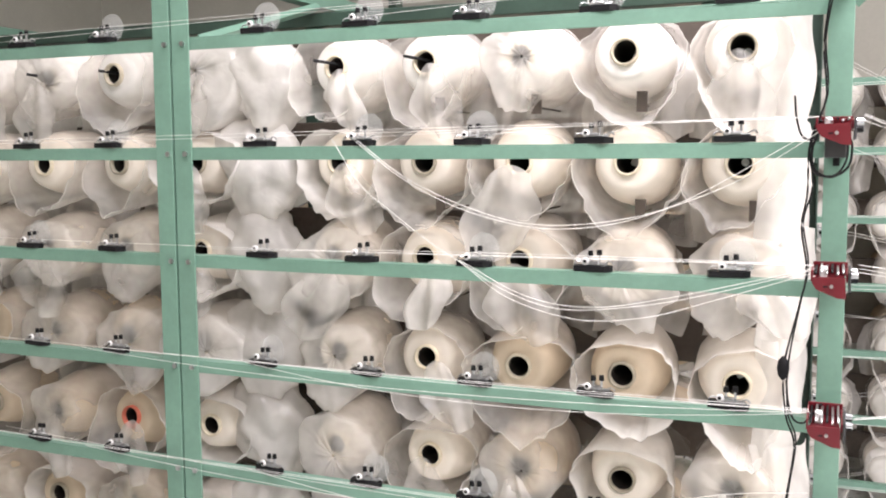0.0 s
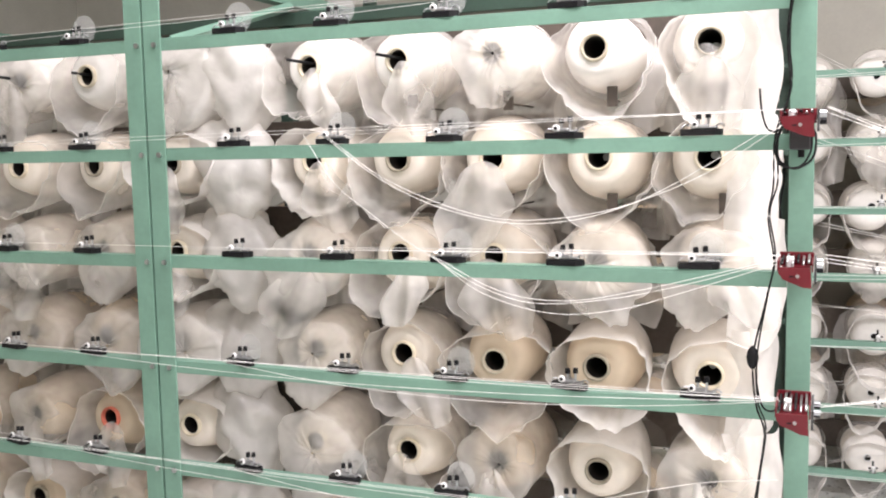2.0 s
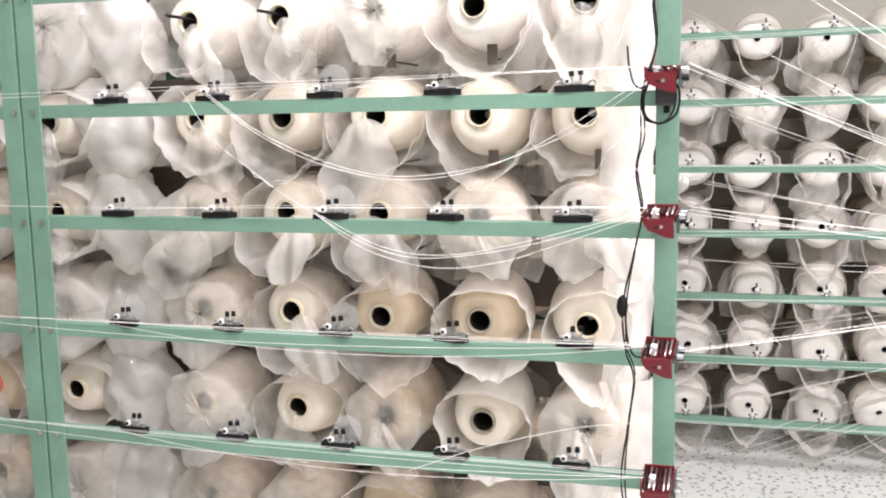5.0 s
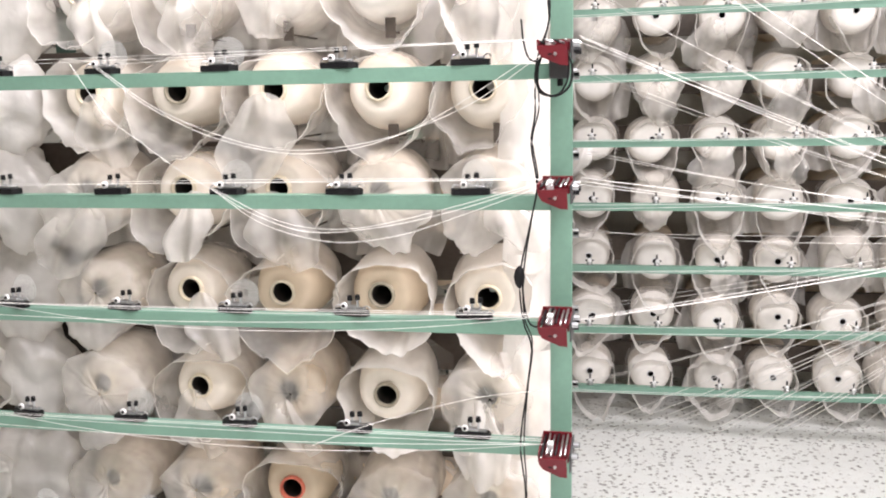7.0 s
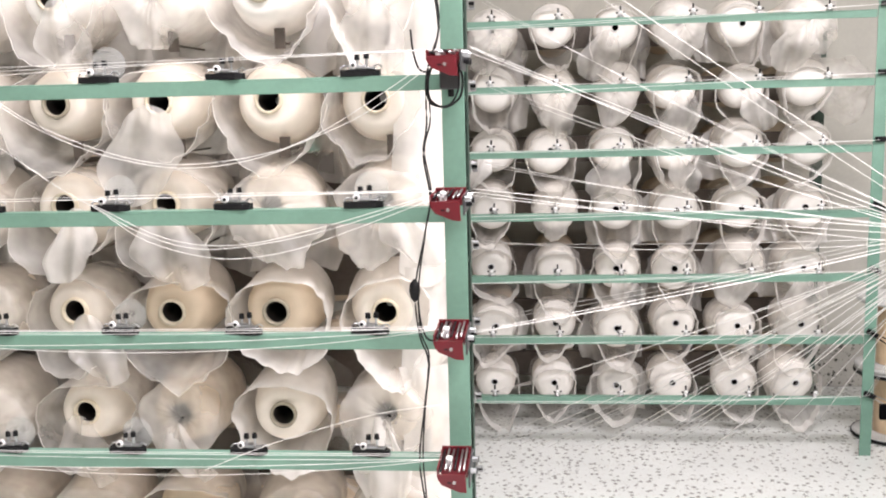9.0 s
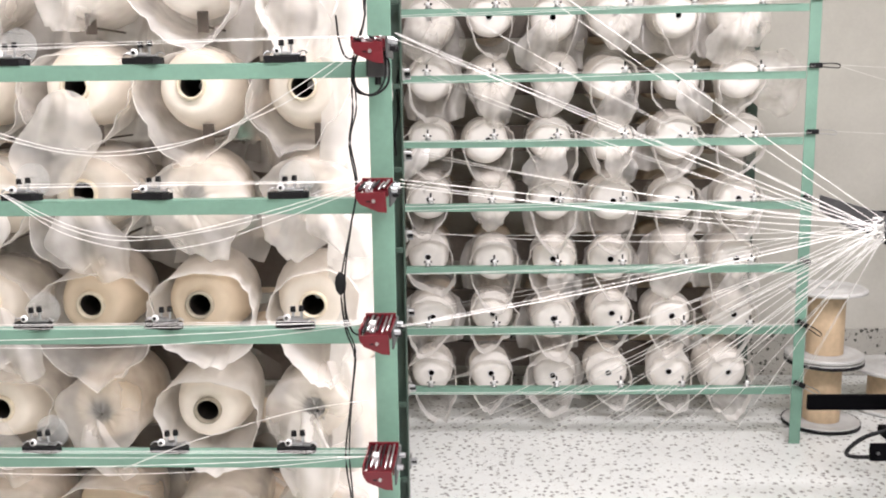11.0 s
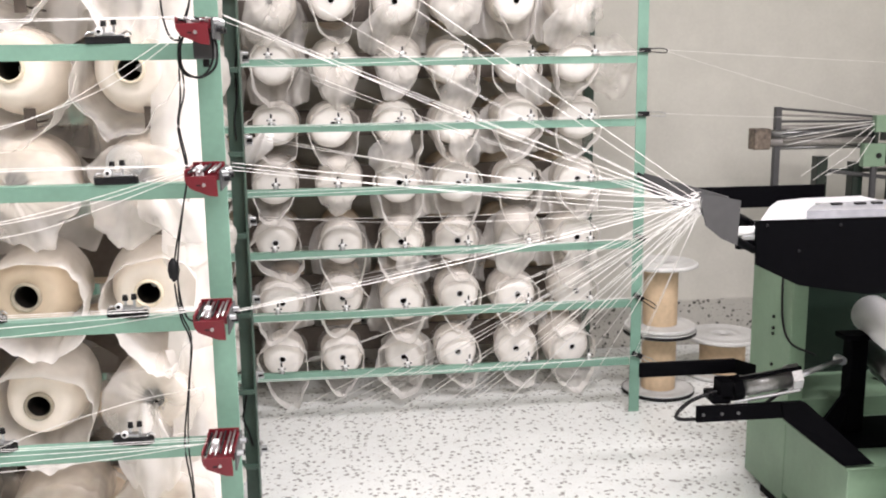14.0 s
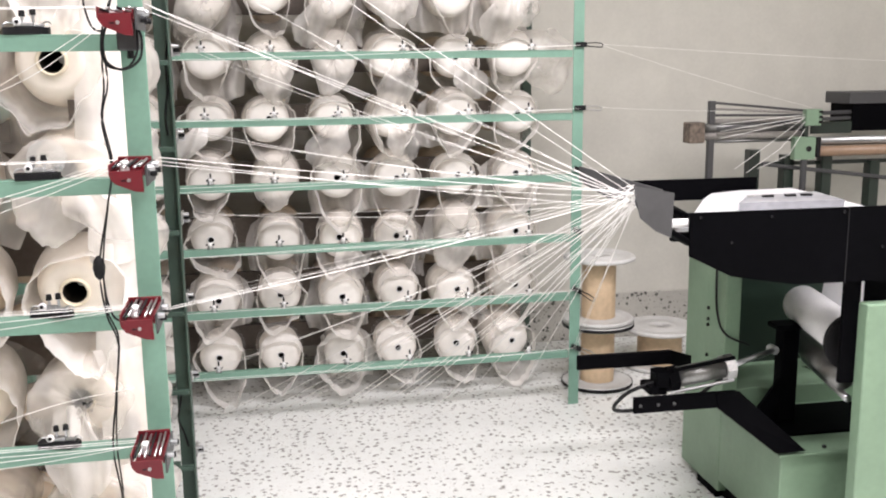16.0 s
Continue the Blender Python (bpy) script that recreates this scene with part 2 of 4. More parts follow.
def prism(bm, outline, axis, lo, hi):
    """A flat plate: outline points in the two other axes, from lo to hi along the axis."""
    def place(p, h):
        return (h, *p) if axis == "x" else (p[0], h, p[1]) if axis == "y" else (*p, h)
    a = [bm.verts.new(place(p, lo)) for p in outline]
    b = [bm.verts.new(place(p, hi)) for p in outline]
    bm.faces.new(a)
    bm.faces.new(b[::-1])
    for i in range(len(outline)):
        j = (i + 1) % len(outline)
        bm.faces.new((a[i], b[i], b[j], a[j]))
    return bm


def tube(bm, points, radius, sides=5):
    """A thread or cable along a smooth line of points."""
    pts = [Vector(p) for p in points]
    rings = []
    for i, p in enumerate(pts):
        d = (pts[min(i + 1, len(pts) - 1)] - pts[max(i - 1, 0)]).normalized()
        q = d.to_track_quat("Z", "Y")
        rings.append([bm.verts.new(p + q @ Vector((radius * math.cos(2 * math.pi * k / sides), radius * math.sin(2 * math.pi * k / sides), 0))) for k in range(sides)])
    for a, b in zip(rings, rings[1:]):
        for k in range(sides):
            bm.faces.new((a[k], a[(k + 1) % sides], b[(k + 1) % sides], b[k]))
    bm.faces.new(rings[0][::-1])
    bm.faces.new(rings[-1])
    return bm


def curve_points(controls, steps=8):
    """Points of a smooth line through the controls."""
    c = [Vector(p) for p in controls]
    c = [c[0] * 2 - c[1], *c, c[-1] * 2 - c[-2]]
    out = []
    for i in range(1, len(c) - 2):
        for s in range(steps):
            t = s / steps
            out.append(0.5 * (2 * c[i] + (c[i + 1] - c[i - 1]) * t + (2 * c[i - 1] - 5 * c[i] + 4 * c[i + 1] - c[i + 2]) * t * t + (3 * c[i] - c[i - 1] - 3 * c[i + 1] + c[i + 2]) * t ** 3))
    return out + [c[-2]]


def mesh_of(bm, name, mat, smooth=False):
    bmesh.ops.recalc_face_normals(bm, faces=bm.faces[:])
    me = bpy.data.meshes.new(name)
    bm.to_mesh(me)
    bm.free()
    me.materials.append(mat)
    if smooth:
        me.polygons.foreach_set("use_smooth", [True] * len(me.polygons))
    return me


def part(name, bm, mat, parent, label="", smooth=False):
    ob = new(name, bm if isinstance(bm, bpy.types.Mesh) else mesh_of(bm, name, mat, smooth))
    ob.parent = parent
    return tagged(ob, label)


def thing(name, at, label, category, group="", kind=""):
    ob = new(name)
    ob.matrix_basis = at if isinstance(at, Matrix) else Matrix.Translation(at)
    return tagged(ob, label, category, group, kind)


def fresh():
    return bmesh.new()


# ---- the room ----
X0, X1, Y0, Y1 = -4.2, 5.2, -3.2, 4.75


def structure(name, bm, mat, label, category):
    return tagged(new(name, mesh_of(bm, name, mat)), label, category, "", "structure")


structure("floor", box(fresh(), X0, X1, Y0, Y1, -0.12, 0), FLOOR, "white terrazzo floor with small dark chips", "floor")
structure("wall_north", box(fresh(), X0, X1, Y1, Y1 + 0.15, -0.12, CEILING), WALL, "plain cream painted factory wall behind the creels", "wall")
structure("wall_south", box(fresh(), X0, X1, Y0 - 0.15, Y0, -0.12, CEILING), WALL, "plain cream painted factory wall", "wall")
structure("wall_west", box(fresh(), X0 - 0.15, X0, Y0 - 0.15, Y1 + 0.15, -0.12, CEILING), WALL, "plain cream painted factory wall", "wall")
structure("wall_east", box(fresh(), X1, X1 + 0.15, Y0 - 0.15, Y1 + 0.15, -0.12, CEILING), WALL, "plain cream painted factory wall", "wall")
structure("ceiling", box(fresh(), X0 - 0.15, X1 + 0.15, Y0 - 0.15, Y1 + 0.15, CEILING, CEILING + 0.1), CEIL, "plain white painted ceiling", "ceiling")
structure("baseboard", box(fresh(), X0, X1, Y1 - 0.018, Y1 - 0.001, 0.001, 0.25, 0.003), SKIRT, "grey terrazzo skirting along the cream wall", "baseboard")

for lx, ly, watts in LIGHTS:
    lampth = thing("ceiling_light", (lx, ly, CEILING), "white fluorescent batten light fixed under the ceiling", "ceiling light", "ceiling lights")
    part("housing", box(fresh(), -0.65, 0.65, -0.09, 0.09, -0.05, -0.001, 0.006), WHITE_PLASTIC, lampth)
    for ty in (-0.045, 0.045):
        part("tube", rod(fresh(), (-0.6, ty, -0.068), (0.6, ty, -0.068), 0.013, 12), glow, lampth, "lit fluorescent tube", True)


# ---- yarn packages and their polythene bags ----
# (radius, depth behind the face) of the tapered near packages and the domed far ones
NEAR_SHAPE = [(0.031, 0.002), (0.048, 0.000), (0.060, 0.003), (0.067, 0.010), (0.076, 0.032), (0.086, 0.065), (0.092, 0.10), (0.093, 0.17), (0.086, 0.205), (0.068, 0.235), (0.031, 0.24)]
FAR_SHAPE = [(0.016, 0.001), (0.045, 0.000), (0.066, 0.004), (0.082, 0.014), (0.093, 0.034), (0.097, 0.06), (0.098, 0.19), (0.090, 0.215), (0.016, 0.22)]


def radius_at(shape, y):
    """Radius of a package at the depth y behind its face."""
    if y <= shape[1][1]:
        return shape[2][0]
    for (r0, y0), (r1, y1) in zip(shape[1:], shape[2:]):
        if y0 <= y <= y1:
            return r0 + (r1 - r0) * (y - y0) / (y1 - y0)
    return shape[-2][0]


def package_mesh(seed, mat, shape):
    """Wound package, a little lopsided and ridged from the winding."""
    rnd = random.Random(seed)
    fat, cx, cz = rnd.uniform(0.93, 1.05), rnd.uniform(-0.004, 0.004), rnd.uniform(-0.004, 0.004)
    core = shape[0][0]
    prof = [(core + (r - core) * fat, y) for r, y in shape]
    bm = lathe(fresh(), prof, 40)
    for v in bm.verts:
        r = math.hypot(v.co.x, v.co.z)
        w = max(0.0, (r - core) / 0.06)
        bulge = 0.0022 * noise.noise(Vector((v.co.x * 18, v.co.y * 12, v.co.z * 18 + seed * 3)))
        v.co.x += (cx + bulge * v.co.x / max(r, 0.01)) * w
        v.co.z += (cz + bulge * v.co.z / max(r, 0.01)) * w
    return mesh_of(bm, "package", mat, True)


def core_mesh(mat, k=1.0):
    prof = [(0.0255 * k, 0.2), (0.0255 * k, -0.008 * k), (0.0275 * k, -0.010 * k), (0.0315 * k, -0.008 * k), (0.032 * k, 0.01)]
    return mesh_of(lathe(fresh(), prof, 24), "core_tube", mat, True)


# surface just inside the tube bore, coloured as dark as the bore's shade
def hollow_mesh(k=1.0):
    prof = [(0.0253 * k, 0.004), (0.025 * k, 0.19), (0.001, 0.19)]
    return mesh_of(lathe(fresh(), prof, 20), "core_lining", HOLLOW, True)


def smooth(a, b, v):
    w = max(0.0, min(1.0, (v - a) / (b - a)))
    return w * w * (3 - 2 * w)


def bag_mesh(seed, shape, drop, wide, veil, mat, hem_mat, hem_w, lip=0.03, back=0.2, band=0):
    """Bag drawn over a package from behind: close on top, slack below, its mouth hanging open in a long loop or, as a veil, gathered over the face."""
    rnd = random.Random(seed)
    bm = fresh()
    n, k = 64, 20
    off = Vector((rnd.uniform(0, 50), rnd.uniform(0, 50), rnd.uniform(0, 50)))
    lean, skew = rnd.uniform(-0.035, 0.035), rnd.uniform(-0.25, 0.25)
    rings = []
    for j in range(k + 1):
        v = j / k
        y = back - v * (back + 0.012)
        w = smooth(0.05, 1.0, v)
        ring = []
        for i in range(n):
            a = 2 * math.pi * i / n
            c, s = math.cos(a), math.sin(a)
            down = max(0.0, -s)
            pr = radius_at(shape, y) * 1.05 + 0.004
            x0, z0 = pr * c, pr * s
            x1 = wide * c * (1 - 0.22 * down * down) + lean * down
            z1 = (0.074 + 0.012 * skew) * s if s > 0 else drop * s * (1 + skew * c * 0.5)
            x, z = x0 + (x1 - x0) * w, z0 + (z1 - z0) * w
            d = Vector((x, 0, z))
            fold = 0.020 * noise.noise(Vector((c * 1.1, s * 1.1, y * 4)) + off) + 0.013 * noise.noise(Vector((c * 3.2, s * 3.2, v * 0.9)) + off)
            fold += 0.006 * noise.noise(Vector((c * 8, s * 8, v * 1.6)) + off)
            d *= 1 + fold * (0.25 + 0.75 * w) * (0.45 + 0.8 * down + 0.3 * abs(c)) / max(d.length, 0.05)
            least = radius_at(shape, max(0.0, y)) * 1.05 + 0.0025
            if y > -0.004 and d.length < least:
                d *= least / d.length
            yy = y - w * w * (lip * down + 0.020 * noise.noise(Vector((c * 1.4, s * 1.4, 7.7)) + off))
            if v > 0.8:
                yy = min(yy, y + 0.004)
            ring.append(bm.verts.new((d.x, yy, d.z)))
        rings.append(ring)
    for j, (a, b) in enumerate(zip(rings, rings[1:])):
        for i in range(n):
            q = (i + 1) % n
            bm.faces.new((a[i], a[q], b[q], b[i])).material_index = int(j >= k - band)
    rim = [v.co.copy() for v in rings[-1]]
    if veil:
        last = rings[-1]
        knot = Vector((rnd.uniform(-0.02, 0.02), -0.020, rnd.uniform(-0.03, 0.008)))
        for j in range(1, 10):
            w = j / 9
            ring = []
            for i, p0 in enumerate(rim):
                p = p0.lerp(knot, w * 0.96)
                out = math.hypot(p.x, p.z)
                p.y = min(p.y, -0.012) - 0.010 * math.sin(w * 3.1) + 0.011 * w * noise.noise(Vector((p.x * 30, p.z * 30, seed))) + 0.008 * w * noise.noise(Vector((i * 0.55, w * 2, seed)))
                p.y = min(p.y, -0.011)
                if out > 0.01:
                    p.x += 0.006 * noise.noise(Vector((i * 0.4, w * 3, seed + 5.0)))
                    p.z += 0.006 * noise.noise(Vector((i * 0.4, w * 3, seed + 9.0)))
                ring.append(bm.verts.new(p))
            for i in range(n):
                q = (i + 1) % n
                bm.faces.new((last[i], last[q], ring[q], ring[i]))
            last = ring
    else:
        # rolled rim of doubled film
        loops = []
        for i, p in enumerate(rim):
            out = Vector((p.x, 0, p.z)).normalized()
            w = hem_w * (0.5 + 1.3 * abs(noise.noise(Vector((math.cos(i * 0.098) * 2, math.sin(i * 0.098) * 2, seed)))))
            loops.append([bm.verts.new(p + out * w * math.cos(q) + Vector((0, 2.2 * w * math.sin(q), 0))) for q in (0.0, 1.57, 3.14, 4.71)])
        for i in range(n):
            a, b = loops[i], loops[(i + 1) % n]
            for q in range(4):
                bm.faces.new((a[q], a[(q + 1) % 4], b[(q + 1) % 4], b[q])).material_index = 1
    me = mesh_of(bm, "bag", mat, True)
    me.materials.append(hem_mat)
    return me


def sheet_mesh(seed, width, drop, mat):
    """A loose end of film that hangs down before the package in long folds, its hem slanting."""
    rnd = random.Random(seed)
    bm = fresh()
    off = Vector((seed * 3.1, 4.0, 9.0))
    n, k = 26, 18
    slant, pull, ph = rnd.uniform(-0.5, 0.5), rnd.uniform(-0.06, 0.06), rnd.uniform(0, 6)
    rows = []
    for j in range(k + 1):
        v = j / k
        row = []
        for i in range(n + 1):
            u = i / n * 2 - 1
            gather = 0.55 + 0.45 * smooth(0, 0.6, v) - 0.25 * smooth(0.6, 1.0, v)
            x = u * width * gather + pull * v
            z = -0.035 - v * drop * (1 + 0.3 * slant * u - 0.22 * u * u) + 0.03 * (1 - u * u) * (1 - v)
            y = -0.018 - 0.026 * math.sin(v * 2.4) + 0.010 * math.sin(u * 6 + ph + v * 1.5) * (0.3 + v) + 0.012 * noise.noise(Vector((u * 2.2, v * 1.2, 0)) + off)
            row.append(bm.verts.new((x, y, z)))
        rows.append(row)
    for a, b in zip(rows, rows[1:]):
        for i in range(n):
            bm.faces.new((a[i], a[i + 1], b[i + 1], b[i]))
    return mesh_of(bm, "bag_flap", mat, True)


def tail_mesh(seed, width, drop, mat):
    """The slack closed end of a bag, hanging in folds behind its package."""
    bm = fresh()
    off = Vector((seed * 7.7, 2.0, 5.0))
    n, k = 30, 18
    rows = []
    for j in range(k + 1):
        v = j / k
        row = []
        for i in range(n + 1):
            u = i / n * 2 - 1
            x = u * width * (0.80 + 0.2 * smooth(0, 0.5, v) - 0.12 * v * v) + 0.02 * noise.noise(Vector((v * 2, seed, 0)))
            z = 0.075 * (1 - 0.8 * u * u) - v * drop * (1 - 0.25 * u * u + 0.12 * noise.noise(Vector((u * 1.5, seed, 4))))
            y = 0.262 + 0.012 * math.sin(u * 9 + seed) * (0.4 + v) + 0.03 * noise.noise(Vector((u * 1.6, v * 1.8, 0)) + off) + 0.010 * noise.noise(Vector((u * 6, v * 2.5, 2)) + off) - 0.05 * v * v
            row.append(bm.verts.new((x, y, z)))
        rows.append(row)
    for a, b in zip(rows, rows[1:]):
        for i in range(n):
            bm.faces.new((a[i], a[i + 1], b[i + 1], b[i]))
    return mesh_of(bm, "bag_tail", mat, True)


def bundle_mesh(seed, mat):
    """Crumpled spare film stuffed beside a package."""
    bm = fresh()
    off = Vector((seed * 9.1, 3.0, 6.0))
    n, k = 40, 26
    rings = []
    for j in range(k + 1):
        b = math.pi * (0.03 + 0.94 * j / k)
        ring = []
        for i in range(n):
            a = 2 * math.pi * i / n
            d = Vector((math.sin(b) * math.cos(a), math.sin(b) * math.sin(a), math.cos(b)))
            f = 1 + 0.30 * noise.noise(d * 1.6 + off) + 0.16 * noise.noise(Vector((d.x * 3.2, d.y * 3.2, d.z * 1.4)) + off) + 0.10 * abs(noise.noise(Vector((d.x * 8, d.y * 6, d.z * 3)) + off))
            ring.append(bm.verts.new((0.150 + d.x * 0.120 * f, 0.09 + d.y * 0.10 * f, -0.015 + d.z * 0.125 * f - 0.02 * d.x)))
        rings.append(ring)
    for a, b in zip(rings, rings[1:]):
        for i in range(n):
            q = (i + 1) % n
            bm.faces.new((a[i], a[q], b[q], b[i]))
    return mesh_of(bm, "spare_film", mat, True)


def end_sheet_mesh(seed):
    """Wide milky sheet hanging at the end of a row and folded back round the last package."""
    rnd = random.Random(seed)
    bm = fresh()
    off = Vector((seed * 5.3, 1.0, 2.0))
    n, k = 30, 20
    rows = []
    for j in range(k + 1):
        v = j / k
        row = []
        for i in range(n + 1):
            u = i / n
            x = 0.030 + 0.106 * math.sin(u * 1.75) + 0.014 * noise.noise(Vector((u * 1.5, v * 2.4, 0)) + off) + 0.010 * math.sin(v * 3.1)
            y = 0.005 + 0.20 * u * u + 0.016 * noise.noise(Vector((u * 2.5, v * 1.8, 3)) + off) + 0.008 * math.sin(u * 14 + seed)
            z = 0.105 - v * (0.27 + 0.03 * math.sin(u * 4 + seed)) - 0.02 * u
            row.append(bm.verts.new((x, y, z)))
        rows.append(row)
    for a, b in zip(rows, rows[1:]):
        for i in range(n):
            bm.faces.new((a[i], a[i + 1], b[i + 1], b[i]))
    return mesh_of(bm, "bag_sheet", MILKY, True)


random.seed(11)
PACKS = {tone: [package_mesh(s + q, mat, NEAR_SHAPE) for s in range(6)] for q, (tone, mat) in enumerate((("white", WHITE_YARN), ("cream", YARN), ("beige", TAN_YARN)))}
FAR_PACKS = {tone: [package_mesh(s + 40, mat, FAR_SHAPE) for s in range(6)] for tone, mat in (("white", WHITE_YARN), ("beige", TAN_YARN))}
CORES = {"card": core_mesh(CORE), "red": core_mesh(CORE_RED), "small": core_mesh(WHITE_PLASTIC, 0.5)}
CORE_SHADE, SMALL_CORE_SHADE = hollow_mesh(), hollow_mesh(0.5)
uni = random.uniform
OPEN_BAGS = [bag_mesh(s, NEAR_SHAPE, uni(0.135, 0.185), uni(0.105, 0.135), False, MILKY if s in (3, 7) else FILM, MILKY, 0.0010) for s in range(12)]
VEIL_BAGS = [bag_mesh(s + 20, NEAR_SHAPE, uni(0.115, 0.16), uni(0.095, 0.120), True, FILM, FILM, 0.001, uni(0.0, 0.03)) for s in range(10)]
WRAP_BAGS = [bag_mesh(s + 50, NEAR_SHAPE, uni(0.12, 0.16), uni(0.12, 0.15), s % 2 == 0, MILKY, MILKY, 0.001, 0.02, 0.25) for s in range(4)]
LOOP_BAGS = [bag_mesh(s + 70, FAR_SHAPE, uni(0.165, 0.235), uni(0.090, 0.115), False, (CLEAR, FILM, CLEAR, CLEAR, FILM)[s % 5], MILKY, uni(0.0026, 0.0045), uni(0.01, 0.05), 0.2, s % 3 + 3) for s in range(14)]
LOOP_VEILS = [bag_mesh(s + 90, FAR_SHAPE, uni(0.14, 0.20), uni(0.095, 0.115), True, FILM, FILM, 0.001, uni(0.0, 0.03)) for s in range(5)]
FLAPS = [sheet_mesh(s, uni(0.06, 0.10), uni(0.12, 0.19), MILKY if s in (1, 4) else FILM) for s in range(8)]
TAILS = [tail_mesh(s, uni(0.125, 0.16), uni(0.25, 0.30), MILKY if s % 3 else FILM) for s in range(7)]
THIN_TAILS = [tail_mesh(s + 30, uni(0.125, 0.16), uni(0.25, 0.30), FILM if s % 2 else CLEAR) for s in range(7)]
SHEETS = [end_sheet_mesh(s) for s in range(4)]
BUNDLES = [bundle_mesh(s, MILKY) for s in range(4)] + [bundle_mesh(5, FILM)]


def yarn_roll(m, seed, group, tone, style, bags=(), flap=0.0, tail=0.0, thin=False, red=False, end=False, bundle=False, far=False):
    """style: open (the core shows), veil (film over the face), bare (no bag)."""
    rnd = random.Random(seed)
    label = {"open": tone + " wound yarn package in a slack clear polythene bag", "veil": tone + " yarn package with polythene gathered over its face", "bare": "bare " + tone + " wound yarn package on its core"}[style]
    if red:
        label = tone + " yarn package with a red core in a polythene bag"
    t = thing("yarn_roll", m, label, "yarn roll", group)
    part("package", (FAR_PACKS if far else PACKS)[tone][rnd.randrange(6)], YARN, t)
    core = part("core_tube", CORES["small" if far else "red" if red else "card"], CORE, t, "red plastic core tube" if red else "pale core tube")
    part("core_lining", SMALL_CORE_SHADE if far else CORE_SHADE, HOLLOW, core, "hollow inside with its shade in the colour")
    if style != "bare":
        b = part("bag", bags[rnd.randrange(len(bags))], FILM, t, "slack clear polythene bag")
        b.matrix_basis = pose(0, 0, 0, 0, rnd.uniform(-16, 16), 0)
        if end:
            part("bag_sheet", SHEETS[seed % 4], MILKY, t, "long milky polythene sheet")
        if bundle:
            part("spare_film", BUNDLES[4 if far else seed % 4], MILKY, t, "crumpled white polythene")
        if rnd.random() < tail:
            part("bag_tail", (THIN_TAILS if thin else TAILS)[rnd.randrange(len(TAILS))], MILKY, t, "slack closed end of the bag")
        if rnd.random() < flap:
            f = part("bag_flap", FLAPS[rnd.randrange(len(FLAPS))], FILM, t, "hanging loose polythene flap")
            f.matrix_basis = pose(rnd.uniform(-0.03, 0.03), rnd.uniform(-0.01, 0.01), 0, 0, rnd.uniform(-14, 14), rnd.uniform(-15, 15))
    return t


# ---- the creels ----
STEP, PITCH = 0.265, 0.26
RAILS = [1.804 - PITCH * k for k in range(7)]
A_Y, A_MID, A_BACK = 1.722, 2.35, 2.975
COLS_RIGHT = [-STEP * i for i in range(5)]
COLS_LEFT = [-1.513 - STEP * i for i in range(4)]


def angle_rail(x0, x1, y, z, out=-1):
    """Angle-iron rail: upright face 30 mm, shelf 32 mm; z is the shelf's top. out: the side that faces the aisle."""
    bm = fresh()
    a, b = sorted((y, y - out * 0.034))
    box(bm, x0, x1, a, b, z - 0.004, z, 0.001)
    a, b = sorted((y, y - out * 0.004))
    box(bm, x0, x1, a, b, z - 0.030, z - 0.004, 0.001)
    return bm


def angle_post(x0, x1, y, z0, z1, out=-1, side=1):
    bm = fresh()
    a, b = sorted((y, y - out * 0.005))
    box(bm, x0, x1, a, b, z0, z1, 0.0012)
    a, b = sorted((y - out * 0.005, y - out * 0.05))
    xs = (x1 - 0.005, x1) if side > 0 else (x0, x0 + 0.005)
    box(bm, *xs, a, b, z0, z1, 0.0012)
    return bm


def bolt(bm, x, y, z, out=-1, r=0.0065):
    rod(bm, (x, y + out * 0.0005, z), (x, y + out * 0.006, z), r, 6)
    return bm


creel = thing("yarn_creel", (0, 0, 0), "green painted angle-iron yarn creel with two banks of packages", "creel", "creels")
for x0, x1, side in ((-1.346, -1.297, 1), (-1.291, -1.242, -1), (0.165, 0.209, -1)):
    p = part("front_post", angle_post(x0, x1, A_Y - 0.006, 0, 2.1, -1, side), GREEN, creel, "green angle-iron post")
    for z in RAILS:
        if x1 < 0:
            part("bolt", bolt(fresh(), (x0 + x1) / 2 + (0.008 if side < 0 else 0.012), A_Y - 0.006, z - 0.016), STEEL, p)
part("front_post", angle_post(-2.75, -2.70, A_Y - 0.006, 0, 2.1, -1, 1), GREEN, creel, "green angle-iron post")
for z in RAILS:
    part("rail", angle_rail(-2.70, -1.2975, A_Y, z), GREEN, creel)
    part("rail", angle_rail(-1.2905, 0.1645, A_Y, z), GREEN, creel)
# rear posts and rails have their shade mixed into the green
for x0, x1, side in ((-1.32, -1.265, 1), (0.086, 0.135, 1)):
    part("back_post", angle_post(x0, x1, A_BACK + 0.006, 0, 2.1, 1, side), SHADED_GREEN, creel, "green post of the rear bank, shade in its colour")
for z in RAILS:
    part("rear_rail", angle_rail(-2.70, 0.0855, A_BACK, z - 0.040, 1), SHADED_GREEN, creel)
# boards added behind the packages to darken the gaps between them
for k, z in enumerate(RAILS):
    part("spindle_board", box(fresh(), -2.70, 0.06, A_MID - 0.045, A_MID - 0.0215, z - 0.06 + 0.008 * k, z + 0.068 + 0.008 * k, 0.002), GAP_BROWN, creel, "added dark board behind the packages that carries the spindles")
    part("end_bar", box(fresh(), 0.0, 0.13, A_BACK - 0.062, A_BACK - 0.046, z - 0.052, z - 0.036, 0.002), SHADED_GREEN, creel, "green end bar, shade in its colour")
part("top_beam", box(fresh(), -2.75, 0.22, A_MID - 0.025, A_MID + 0.025, 1.90, 1.94, 0.003), SHADED_GREEN, creel, "green top beam along the middle, shade in its colour")
